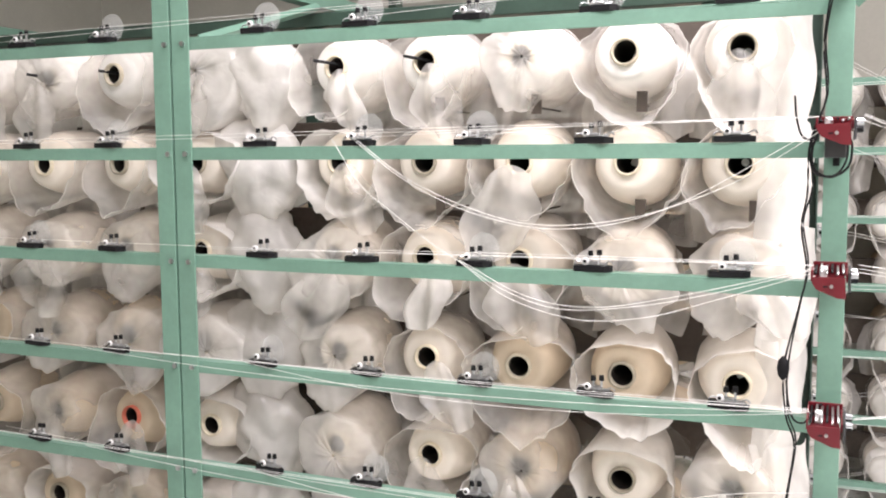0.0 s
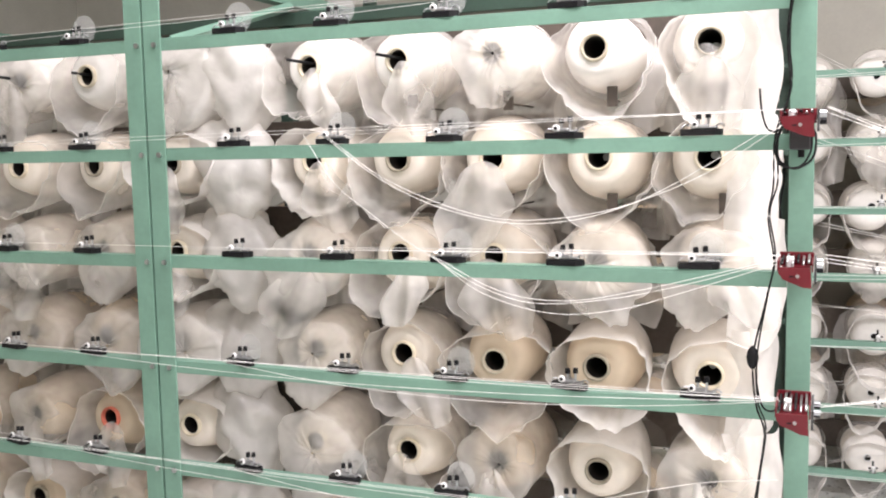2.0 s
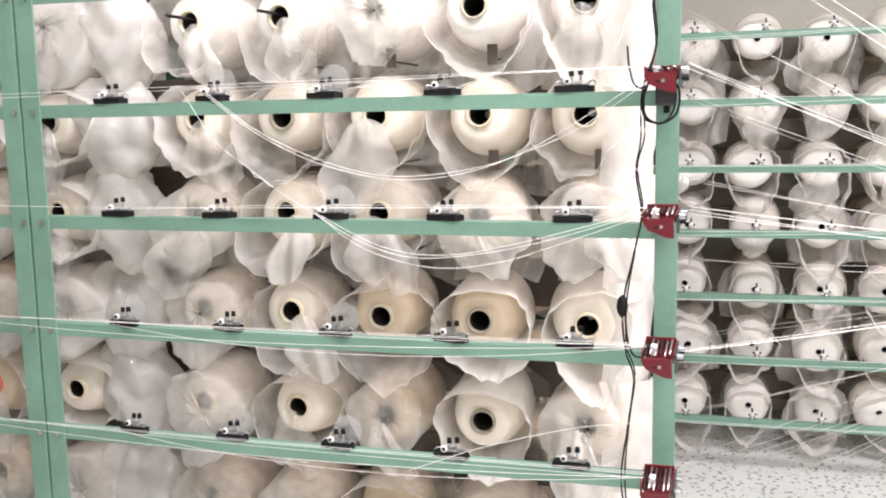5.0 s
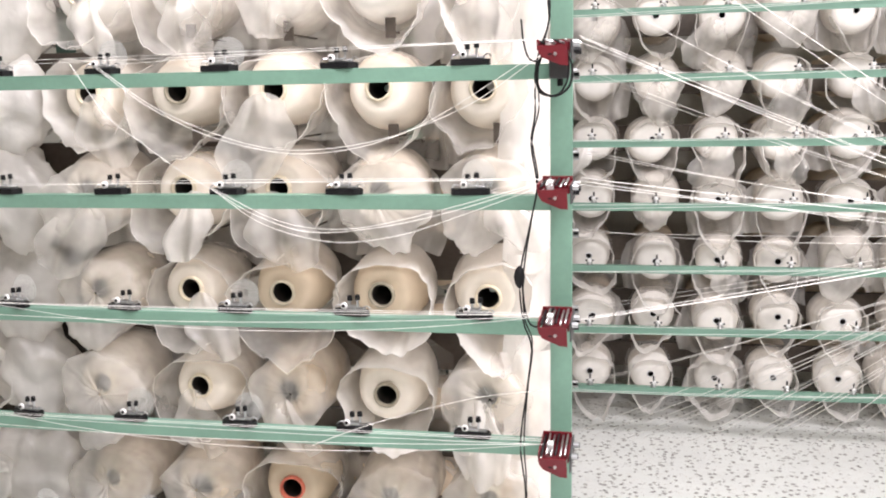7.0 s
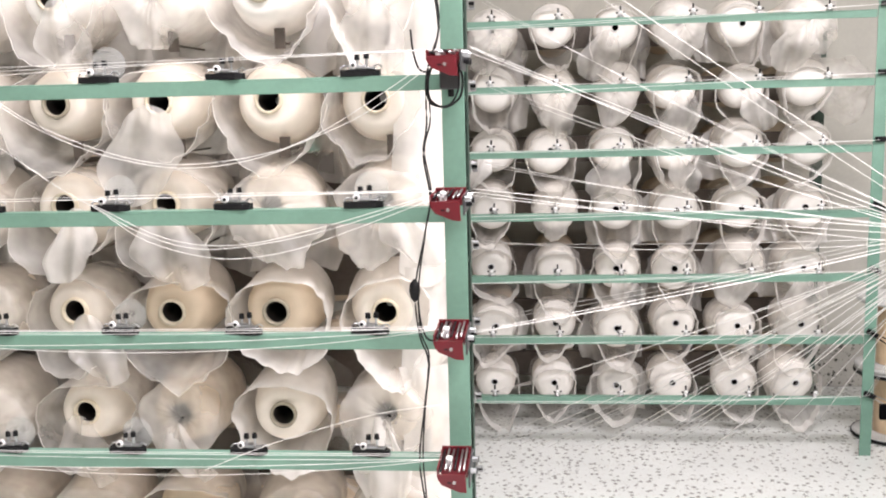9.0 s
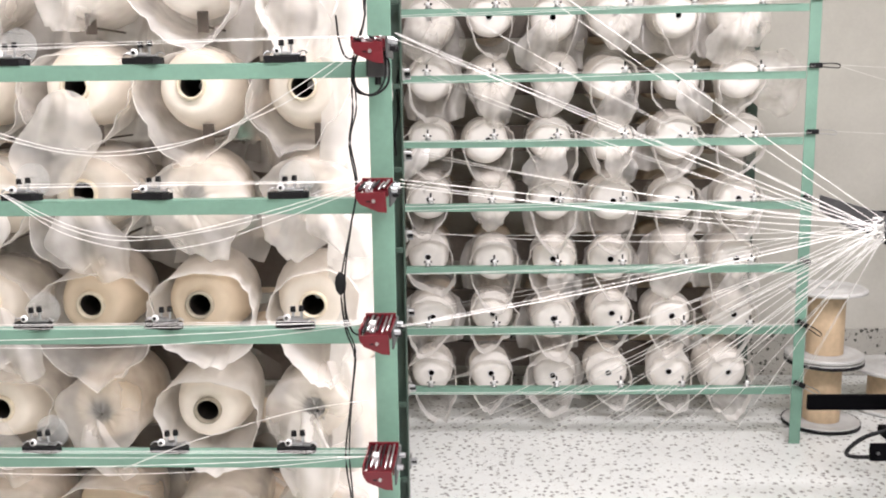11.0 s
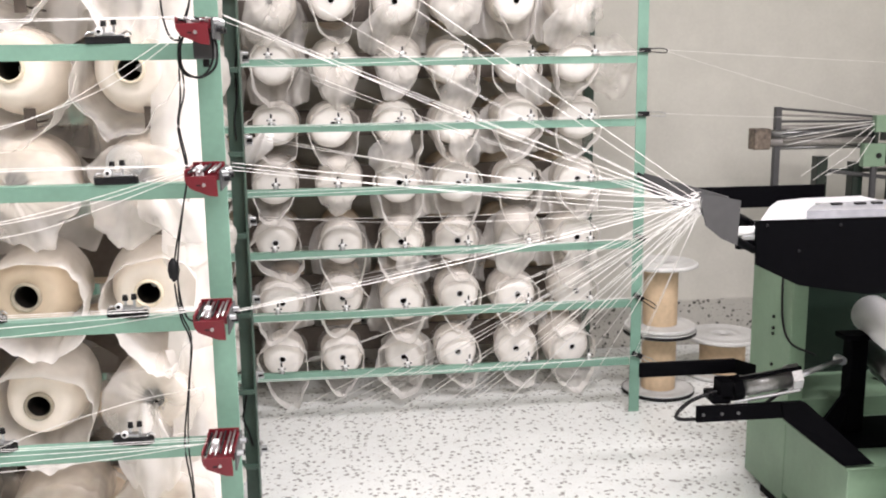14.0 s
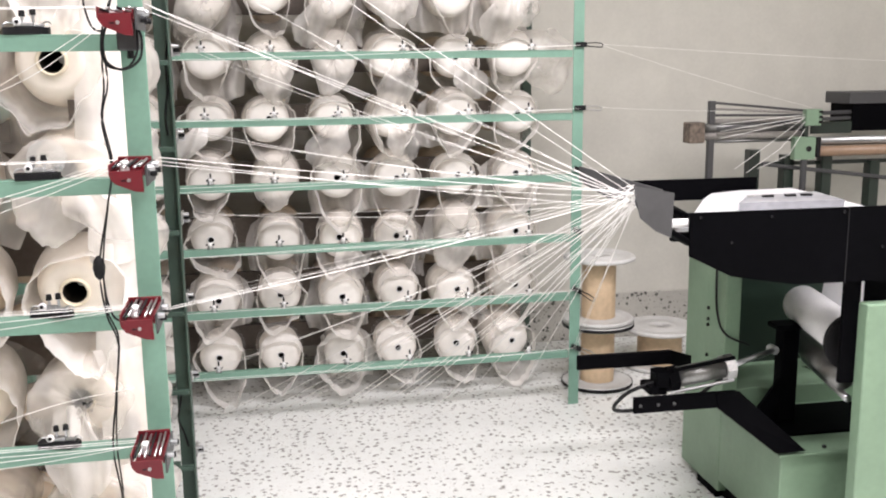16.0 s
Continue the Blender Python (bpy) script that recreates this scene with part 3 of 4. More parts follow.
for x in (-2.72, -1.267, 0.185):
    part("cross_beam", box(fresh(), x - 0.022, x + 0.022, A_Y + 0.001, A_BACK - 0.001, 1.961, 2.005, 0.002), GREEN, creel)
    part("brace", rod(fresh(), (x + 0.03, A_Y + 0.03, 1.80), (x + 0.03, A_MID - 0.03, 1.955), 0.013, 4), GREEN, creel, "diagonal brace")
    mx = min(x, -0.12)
    part("middle_post", box(fresh(), mx - 0.02, mx + 0.02, A_MID - 0.02, A_MID + 0.02, 0, 1.899, 0.002), SHADED_GREEN, creel)

# the packages hang a little closer together than the tensioners before them
FACE_Y = 1.96
ROLL_X = [-0.002, -0.249, -0.495, -0.739, -0.987, -1.403, -1.667, -1.929, -2.195]
ROLL_Z = [1.745, 1.503, 1.271, 1.020, 0.775, 0.520, 0.270]
# by row, from the end post inwards: o open mouth, v veiled face, w wrapped in milky film
STYLES = ["oovoowovv", "ooooowooo", "vvoovwvvv", "oooovwvvo", "vovovwovo", "vvovvwvov", "vvvvvwvvv"]
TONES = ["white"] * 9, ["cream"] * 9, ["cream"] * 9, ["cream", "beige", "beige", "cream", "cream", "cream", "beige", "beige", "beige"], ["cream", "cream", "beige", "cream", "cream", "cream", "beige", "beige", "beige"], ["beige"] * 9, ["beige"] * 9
seed = 100
for ci, x in enumerate(ROLL_X):
    for k, z in enumerate(ROLL_Z):
        rnd = random.Random(seed)
        code = STYLES[k][ci]
        part("spindle", rod(fresh(), (x, A_MID - 0.046, z), (x, 2.06, z), 0.009, 8), STEEL, creel)
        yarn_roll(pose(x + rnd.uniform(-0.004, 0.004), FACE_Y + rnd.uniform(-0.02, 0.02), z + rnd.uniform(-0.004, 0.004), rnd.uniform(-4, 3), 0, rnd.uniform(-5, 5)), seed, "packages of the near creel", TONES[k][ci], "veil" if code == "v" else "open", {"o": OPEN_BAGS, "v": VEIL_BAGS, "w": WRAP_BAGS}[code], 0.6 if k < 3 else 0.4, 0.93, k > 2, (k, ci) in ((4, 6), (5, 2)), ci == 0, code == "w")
        if k < 3 and ci < 4:
            bm = box(fresh(), x + 0.016, x + 0.040, FACE_Y + 0.028, FACE_Y + 0.034, z - 0.128, z - 0.082, 0.001)
            box(bm, x + 0.026, x + 0.030, FACE_Y + 0.0342, A_MID - 0.0455, z - 0.115, z - 0.111)
            part("hanger", bm, GAP_BROWN, creel, "dark brown hanger plate")
        if k == 0 and ci in (3, 4, 6, 7):
            part("spindle_tip", rod(fresh(), (x - 0.040, FACE_Y - 0.030, z + 0.014), (x + 0.006, FACE_Y + 0.03, z + 0.006), 0.004, 8), BLACK, creel, "dark spindle tip")
        seed += 1
        if x > -1.6 or k < 2:
            part("spindle", rod(fresh(), (x, A_MID + 0.021, z), (x, 2.6, z), 0.009, 8), STEEL, creel)
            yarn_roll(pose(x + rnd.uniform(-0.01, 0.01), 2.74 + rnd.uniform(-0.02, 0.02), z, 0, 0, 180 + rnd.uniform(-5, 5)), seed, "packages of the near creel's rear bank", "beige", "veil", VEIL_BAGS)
            seed += 1

B_Y, B_X = 3.772, 0.174
COLS_B = [B_X + STEP * i for i in range(-2, 6)]
ROLL_B = [0.162 + 0.268 * i for i in range(-2, 6)]
creel2 = thing("yarn_creel", (0, 0, 0), "green painted angle-iron yarn creel along the cream wall", "creel", "creels")
part("front_post", angle_post(1.676, 1.722, B_Y - 0.006, 0, 2.1, -1, 1), GREEN, creel2, "green angle-iron post")
part("front_post", angle_post(-0.60, -0.55, B_Y - 0.006, 0, 2.1, -1, 1), GREEN, creel2, "green angle-iron post")
for z in RAILS:
    part("rail", angle_rail(-0.5495, 1.6755, B_Y, z), GREEN, creel2)
for x in (-0.57, 1.62):
    part("back_post", box(fresh(), x, x + 0.045, 4.375, 4.42, 0, 2.1, 0.002), SHADED_GREEN, creel2)
# tall bars whose brown stands in for shade behind the far packages
for z in RAILS:
    part("rear_rail", box(fresh(), -0.5245, 1.6195, 4.385, 4.41, z - 0.085, z + 0.035, 0.002), GAP_BROWN, creel2, "bar that carries the spindles, gap shade in its colour")
for ci, x in enumerate(ROLL_B):
    for k in range(len(RAILS)):
        rnd = random.Random(seed)
        zz = 1.791 - 0.2615 * k
        veil = rnd.random() < 0.12
        part("spindle", rod(fresh(), (x, 4.3845, zz), (x, 4.2, zz), 0.006, 8), STEEL, creel2)
        yarn_roll(pose(x + rnd.uniform(-0.012, 0.012), 4.06 + rnd.uniform(-0.03, 0.03), zz + rnd.uniform(-0.008, 0.008), rnd.uniform(-3, 6), 0, rnd.uniform(-7, 7)), seed, "packages of the far creel", "white", "veil" if veil else "open", LOOP_VEILS if veil else LOOP_BAGS, 0.38, 0.4, bundle=(ci == 7 and k == 1), far=True)
        seed += 1
        # unseen rear bank, added to keep light off the wall behind the gaps
        part("spindle", rod(fresh(), (x, 4.4105, zz), (x, 4.55, zz), 0.006, 8), STEEL, creel2)
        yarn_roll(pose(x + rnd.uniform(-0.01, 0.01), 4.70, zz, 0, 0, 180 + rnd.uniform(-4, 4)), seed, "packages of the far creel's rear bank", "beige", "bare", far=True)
        seed += 1

# ---- yarn tensioners on the rails ----
def tensioner(m, disc, group):
    t = thing("yarn_tensioner", m, "small black yarn tensioner with bright steel pins on a green rail", "yarn tensioner", group)
    bm = fresh()
    prism(bm, [(-0.030, -0.013), (0.022, -0.015), (0.032, -0.008), (0.034, 0.002), (0.026, 0.012), (-0.028, 0.013), (-0.033, 0.004)], "z", 0.0005, 0.0105)
    base = part("base", bm, BLACK, t, "black plastic base")
    bm = fresh()
    box(bm, -0.016, 0.012, -0.008, 0.007, 0.0107, 0.018, 0.002)
    box(bm, 0.010, 0.026, -0.006, 0.006, 0.0107, 0.015, 0.002)
    part("body", bm, CHROME, t, "bright steel tension body")
    bm = fresh()
    rod(bm, (-0.010, -0.0085, 0.018), (-0.010, -0.0125, 0.018), 0.0062, 16)
    wheel = part("tension_disc", bm, WHITE_PLASTIC, t, "white ceramic tension disc", True)
    part("hub", rod(fresh(), (-0.010, -0.0126, 0.018), (-0.010, -0.0145, 0.018), 0.003, 10), BLACK, wheel)
    for x, h in ((-0.004, 0.034), (0.011, 0.036)):
        pin = part("pin", rod(fresh(), (x, 0.001, 0.0175), (x, 0.001, h - 0.008), 0.0022, 8), CHROME, t)
        part("cap", rod(fresh(), (x, 0.001, h - 0.0079), (x, 0.001, h + 0.001), 0.0048, 10, 0.004), BLACK, pin, "black cap")
    bm = fresh()
    tube(bm, curve_points([(0.02, 0.0, 0.014), (0.031, -0.004, 0.019), (0.036, 0.0, 0.014)], 4), 0.0013)
    part("wire_guide", bm, CHROME, t, "bent steel wire guide")
    bm = fresh()
    tube(bm, curve_points([(-0.018, 0.0, 0.016), (-0.026, -0.005, 0.017), (-0.031, -0.006, 0.012)], 4), 0.0013)
    part("wire_guide", bm, CHROME, t, "bent steel wire guide")
    if disc:
        part("guard_disc", rod(fresh(), (0.014, 0.0125, 0.031), (0.014, 0.0145, 0.031), 0.0285, 32), ACRYLIC, t, "clear round acrylic guard")
    return t


random.seed(5)
plain, discy = None, None
for x in COLS_RIGHT + COLS_LEFT:
    for k, z in enumerate(RAILS):
        disc = random.random() < (0.85 if k == 0 else 0.42)
        m = pose(x + random.uniform(-0.006, 0.006), A_Y + 0.014, z, 0, 0, random.uniform(-6, 6) - (9 if k > 2 else 0)) @ Matrix.Diagonal((1.22, 1.1, 1.22, 1))
        src = discy if disc else plain
        if src is None:
            src = tensioner(m, disc, "tensioners of the near creel")
            discy, plain = (src, plain) if disc else (discy, src)
        else:
            copy_thing(src, m).matrix_basis = m


def small_tensioner(m):
    t = thing("yarn_tensioner", m, "small white yarn tensioner with black cross pins on a green rail", "yarn tensioner", "tensioners of the far creel")
    part("base", rod(fresh(), (0, 0, 0.0005), (0, 0, 0.012), 0.015, 14, 0.010), STEEL, t, "pale base", True)
    part("body", rod(fresh(), (0, -0.004, 0.020), (0, -0.010, 0.020), 0.0085, 14), WHITE_PLASTIC, t, "white ceramic disc", True)
    part("pin", rod(fresh(), (0, 0, 0.028), (0, 0, 0.046), 0.0036, 8), BLACK, t, "black pin")
    for s in (-1, 1):
        part("side_pin", rod(fresh(), (s * 0.009, -0.004, 0.020), (s * 0.017, -0.004, 0.019), 0.0036, 8), BLACK, t, "black pin")
    part("foot_pin", rod(fresh(), (0, -0.006, 0.006), (0, -0.006, 0.012), 0.0036, 8), BLACK, t, "black pin")
    return t


src = None
for x in COLS_B:
    for k, z in enumerate(RAILS):
        m = pose(x + random.uniform(-0.01, 0.01), B_Y + 0.017, z, 0, 0, random.uniform(-20, 20))
        src = src or small_tensioner(m)
        if src.matrix_basis != m:
            copy_thing(src, m)


# ---- red stop-motion units on the end post ----
def stop_unit(m, group, dark=False):
    t = thing("stop_motion_unit", m, "red enamelled yarn stop unit with steel rollers on the green post", "stop unit", group)
    shield = [(-0.031, 0.000), (0.025, 0.001), (0.027, -0.036), (0.012, -0.035), (-0.024, -0.021), (-0.032, -0.010)]
    p = part("shield", prism(fresh(), shield, "y", -0.058, -0.0545), RED, t, "red front shield")
    part("screw", rod(fresh(), (0.002, -0.058, -0.015), (0.002, -0.061, -0.015), 0.0034, 8), STEEL, p)
    part("slot", box(fresh(), -0.012, -0.004, -0.0592, -0.0581, -0.017, -0.0145), BLACK, p)
    part("back_plate", box(fresh(), -0.033, 0.030, 0.0518, 0.0555, -0.010, 0.016, 0.001), RED, t, "red back plate")
    for i in range(6):
        x = -0.026 + i * 0.0095
        part("roller", rod(fresh(), (x, -0.0540, 0.006 + 0.003 * (i % 2)), (x, 0.0515, 0.008 + 0.003 * (i % 2)), 0.0024, 8), STEEL if i % 3 else BLACK, t, "thin steel roller", True)
    for x in (-0.034, 0.0265):
        part("frame_bar", box(fresh(), x, x + 0.003, -0.0540, 0.0515, -0.008, 0.0065 if x > 0 else 0.011, 0.0005), RED, t, "red frame bar")
    part("switch", box(fresh(), -0.020, -0.006, -0.010, 0.012, -0.008, 0.013, 0.003), WHITE_PLASTIC, t, "white switch block")
    part("tray", box(fresh(), -0.028, 0.024, -0.0515, 0.0515, -0.010, -0.008), RED, t, "red tray between the side plates")
    part("eyelet_bar", box(fresh(), 0.031, 0.035, -0.058, 0.058, -0.026, 0.010, 0.001), GREY_STEEL, t, "pale steel eyelet bar")
    for i in range(4):
        part("eyelet", rod(fresh(), (0.0352, -0.045 + i * 0.030, 0.004 - 0.012 * (i % 2)), (0.047, -0.045 + i * 0.030, 0.004 - 0.012 * (i % 2)), 0.0055, 10), BLACK if i % 2 else CHROME, t, "dark eyelet")
    part("bracket", box(fresh(), -0.014, 0.016, 0.0552, 0.0925, -0.018, -0.012, 0.001), SHADED_GREEN, t, "steel bracket to the post")
    return t


UNIT_Y = 1.620
src = None
for z in RAILS:
    m = pose(0.184, UNIT_Y, z + 0.028) @ Matrix.Diagonal((0.93, 1.0, 1.0, 1))
    if src is None:
        src = stop_unit(m, "stop units of the near creel")
    else:
        copy_thing(src, m).matrix_basis = m

# guide brackets on the rear post and on the far creel's end post
for z in RAILS:
    g = thing("guide_bracket", (0.1355, A_BACK + 0.002, z - 0.005), "small steel yarn guide bracket on the green rear post", "guide bracket", "rear guide brackets")
    part("plate", box(fresh(), 0.0, 0.006, -0.02, 0.03, -0.02, 0.02, 0.001), STEEL, g)
    for i in range(3):
        part("eyelet", rod(fresh(), (0.006, -0.012 + 0.014 * i, 0.012 - 0.012 * i), (0.024, -0.012 + 0.014 * i, 0.012 - 0.012 * i), 0.006, 8), BLACK if i % 2 else CHROME, g)
for k, z in enumerate(RAILS):
    turn = 0 if k < 3 else 24 + 6 * (k % 2)
    g = thing("yarn_guide", pose(1.70, B_Y - 0.009, z + 0.022, 0, turn, 0), "black yarn guide arm with a wire loop on the green post", "guide arm", "guide arms of the far creel")
    part("clamp", box(fresh(), -0.018, 0.030, -0.012, -0.0005, -0.011, 0.009, 0.002), BLACK, g)
    bm = fresh()
    tube(bm, curve_points([(0.03, -0.006, 0.004), (0.07, -0.006, 0.006), (0.098, -0.006, 0.0), (0.094, -0.006, -0.012), (0.06, -0.006, -0.010), (0.03, -0.006, -0.007)], 4), 0.0024)
    part("wire_loop", bm, BLACK if k % 2 else STEEL, g)


# ---- cables on the end post ----
def cable(points, r, label):
    t = thing("cable", (0, 0, 0), label, "cable", "cables of the end post")
    part("sheath", tube(fresh(), curve_points(points, 6), r * 0.58, 7), RUBBER, t, "", True)
    return t


CY = 1.665
long = [(0.166, CY, 2.05), (0.172, CY, 1.86), (0.160, CY, 1.72), (0.166, CY, 1.62), (0.142, CY, 1.54), (0.140, CY, 1.45), (0.132, CY, 1.39), (0.143, CY, 1.31), (0.131, CY, 1.24), (0.109, CY, 1.13), (0.115, CY, 1.04), (0.131, CY, 0.985), (0.121, CY, 0.89), (0.108, CY, 0.78), (0.118, CY, 0.67), (0.110, CY, 0.52), (0.122, CY, 0.40), (0.115, CY, 0.20), (0.13, CY, 0.012), (0.25, 1.9, 0.006)]
cable(long, 0.0032, "thin black cable hanging down the green end post")
cable([(x + (0.008 if i % 4 == 1 else 0.003), y - 0.006, z + 0.01) for i, (x, y, z) in enumerate(long[:-2])], 0.0028, "thin black cable hanging down the green end post")
for z in (1.576, 1.056):
    cable([(0.176, CY, z + 0.012), (0.160, CY, z - 0.012), (0.145, CY, z - 0.028), (0.128, CY, z - 0.022), (0.118, CY, z + 0.01), (0.114, CY, z + 0.05)], 0.0034, "looped black cable under a red stop unit")
cable([(0.158, 1.65, 1.566), (0.147, 1.65, 1.534), (0.150, 1.648, 1.496), (0.177, 1.645, 1.481), (0.206, 1.648, 1.499), (0.211, 1.65, 1.537), (0.200, 1.65, 1.560)], 0.0040, "thick looped black cable under a red stop unit")
cable([(0.156, 1.648, 1.560), (0.144, 1.648, 1.520), (0.152, 1.644, 1.488), (0.184, 1.642, 1.484), (0.203, 1.646, 1.512), (0.204, 1.65, 1.556)], 0.0034, "thick looped black cable under a red stop unit")
junction = thing("junction_box", (0.186, 1.69, 1.540), "small dark junction box under a red stop unit", "junction box")
part("case", box(fresh(), -0.020, 0.018, -0.020, 0.022, -0.026, 0.026, 0.004), GREY_STEEL, junction)
part("gland", rod(fresh(), (0.0, 0.0, -0.0262), (0.0, 0.0, -0.040), 0.006, 10), BLACK, junction)
cable([(0.13, 2.965, 1.588), (0.118, 2.965, 1.503), (0.118, 2.965, 1.418), (0.108, 2.965, 1.341), (0.111, 2.965, 1.28)], 0.0050, "black cable hanging on the green rear post")
cable([(0.104, 2.965, 0.453), (0.096, 2.965, 0.406), (0.087, 2.965, 0.354), (0.102, 2.965, 0.307), (0.114, 2.965, 0.257)], 0.0060, "black cable with a loose end on the rear post")
plug = thing("cable_plug", (0.108, CY, 1.128), "round black inline plug on the hanging cable", "plug")
part("shell", lathe(fresh(), [(0.003, -0.022), (0.009, -0.014), (0.0115, 0.0), (0.009, 0.014), (0.003, 0.022)], 14, "z"), BLACK, plug, "", True)


# ---- yarns ----
def strand(points, r, label, group):
    t = thing("yarn_strand", (0, 0, 0), label, "yarn", group)
    part("thread", tube(fresh(), points, r, 5), THREAD, t, "", True)
    return t


def sag_line(a, b, sag, n=10):
    a, b = Vector(a), Vector(b)
    return [a.lerp(b, i / n) - Vector((0, 0, sag * 4 * (i / n) * (1 - i / n))) for i in range(n + 1)]


random.seed(21)
FOCUS = Vector((1.231, 1.930, 1.190))


def to_focus(start, sag, r, group):
    end = FOCUS + Vector((random.uniform(-0.003, 0.004), random.uniform(-0.008, 0.002), random.uniform(-0.030, 0.024)))
    strand(sag_line(start, end, sag, 12), r * 0.88, "taut white yarn running to the grey gathering plate", group)


for k, z in enumerate(RAILS[:4]):
    for i in range((2, 3, 3, 2)[k]):
        to_focus((0.2285, UNIT_Y - 0.045 + 0.030 * i, z + 0.044 - 0.010 * (i % 2)), random.uniform(0.0, 0.012), random.choice((0.0006, 0.0008, 0.0010)), "yarns from the stop units")
for k, z in enumerate(RAILS[:6]):
    for i in range(2):
        to_focus((0.184, A_BACK - 0.01 + 0.014 * i, z + 0.010 - 0.012 * i), random.uniform(0.004, 0.03), random.choice((0.0006, 0.0008, 0.0010)), "yarns from the rear bank")
for i in range(17):
    x = 0.10 + 0.080 * i + random.uniform(-0.03, 0.03)
    to_focus((x, B_Y - random.uniform(0.02, 0.07), random.uniform(0.02, 0.11)), random.uniform(0.0, 0.02), random.choice((0.0010, 0.0012, 0.0015)), "yarns from the far creel's foot")
for k, z in enumerate(RAILS[3:]):
    for i in range(2):
        to_focus((1.69 + 0.01 * i, B_Y - 0.02, z + 0.02), random.uniform(0.0, 0.02), 0.0010, "yarns from the far creel's end post")
for k, z in enumerate(RAILS):
    for i in range(3):
        x = random.choice((-2.6, -1.9, -1.2, -0.8))
        zz = z + random.uniform(0.014, 0.030)
        pts = sag_line((x, A_Y + random.uniform(-0.004, 0.02), zz), (0.156, UNIT_Y + random.uniform(-0.02, 0.02), z + 0.042), random.uniform(-0.004, 0.006) if k < 3 else random.uniform(0.0, 0.02), 12)
        strand(pts, 0.0005, "white yarn along the green rail", "yarns along the near creel")
    if k in (3, 4):
        for i in range(2):
            pts = sag_line((-1.6 + 0.5 * i, A_Y - 0.012, z + 0.01), (0.158, UNIT_Y, z + 0.036), 0.030 + 0.015 * i, 14)
            strand(pts, 0.0006, "white yarn sagging before the green rail", "yarns along the near creel")
    for i in range(2):
        dz = random.uniform(-0.055, 0.012)
        strand(sag_line((-0.5, B_Y - 0.012, z + dz), (1.70, B_Y - 0.022, z + 0.018), random.uniform(0.0, 0.02), 10), 0.0009, "white yarn along the green rail", "yarns along the far creel")
for pts in ([(-0.85, 1.69, 1.566), (-0.777, 1.69, 1.46), (-0.70, 1.69, 1.40), (-0.614, 1.69, 1.339), (-0.54, 1.70, 1.292), (-0.434, 1.69, 1.226), (-0.288, 1.69, 1.190), (-0.15, 1.69, 1.203), (-0.031, 1.69, 1.240), (0.157, 1.63, 1.312)],
            [(-0.79, 1.69, 1.556), (-0.694, 1.69, 1.485), (-0.60, 1.69, 1.434), (-0.497, 1.69, 1.397), (-0.361, 1.69, 1.373), (-0.22, 1.69, 1.385), (-0.088, 1.69, 1.427), (0.026, 1.69, 1.477), (0.157, 1.63, 1.56)],
            [(-0.79, 1.692, 1.560), (-0.66, 1.692, 1.470), (-0.497, 1.692, 1.404), (-0.361, 1.692, 1.380), (-0.20, 1.692, 1.395), (-0.07, 1.692, 1.438), (0.157, 1.632, 1.568)],
            [(-0.55, 1.70, 1.300), (-0.45, 1.69, 1.245), (-0.33, 1.69, 1.210), (-0.18, 1.69, 1.222), (-0.03, 1.69, 1.255), (0.157, 1.625, 1.318)],
            [(-0.55, 1.705, 1.300), (-0.40, 1.695, 1.232), (-0.26, 1.695, 1.216), (-0.10, 1.695, 1.245), (0.157, 1.627, 1.320)],
            [(-0.35, 1.70, 0.74), (-0.2, 1.70, 0.80), (0.0, 1.70, 0.86), (0.157, 1.64, 0.905)]):
    strand(curve_points(pts, 5), 0.0007, "slack white yarn hanging in a loop", "slack yarns of the near creel")
for a, b in (((1.79, 3.76, 1.566), (4.3, 4.2, 1.45)), ((1.79, 3.76, 1.306), (3.05, 4.28, 1.25)), ((1.79, 3.76, 1.564), (3.08, 4.28, 1.262))):
    strand(sag_line(a, b, 0.01, 8), 0.0007, "thin white yarn running to the far machine", "yarns to the far machine")


# ---- the machine that takes up the yarns ----
COVER = material("grey_plastic_cover", (0.26, 0.265, 0.28), 0.25, grain=0.15, scale=40, dirt=0.5)
mc = thing("weaving_machine", Matrix.Translation((-0.003, -0.007, 0)) @ Matrix.Diagonal((0.996, 0.992, 0.991, 1)), "green painted weaving machine with a black guard and silver roll", "machine")
guard = part("front_guard", prism(fresh(), [(1.49, 1.112), (3.2, 1.112), (3.2, 0.90), (1.80, 0.906), (1.614, 0.937), (1.495, 0.996)], "y", 2.196, 2.204), BLACK_STEEL, mc, "black painted guard plate")
for x, z in ((1.52, 1.10), (1.72, 1.095), (1.61, 1.03), (1.93, 1.10), (2.05, 1.0)):
    part("bolt", bolt(fresh(), x, 2.196, z, -1, 0.004), BLACK, guard)
part("guard_seam", box(fresh(), 1.944, 1.947, 2.1945, 2.196, 0.90, 1.112), BLACK, guard)
part("rear_guard", box(fresh(), 1.55, 2.0, 2.80, 2.81, 1.055, 1.125, 0.002), BLACK_STEEL, mc, "black painted rear guard")
part("left_guard", prism(fresh(), [(2.36, 1.0), (2.80, 1.06), (2.80, 1.122), (2.36, 1.085)], "x", 1.553, 1.562), BLACK_STEEL, mc, "black inner guard")
part("bed", box(fresh(), 1.76, 1.96, 2.2045, 2.70, 0.93, 0.99, 0.003), BLACK_STEEL, mc, "black machine bed")
bm = fresh()
prism(bm, [(1.495, 2.206), (2.06, 2.206), (2.075, 2.393), (2.085, 2.735), (1.88, 2.715), (1.779, 2.673), (1.70, 2.56)], "z", 1.088, 1.094)
part("web_table", bm, SHEET, mc, "white woven web spread over the table")
bm = fresh()
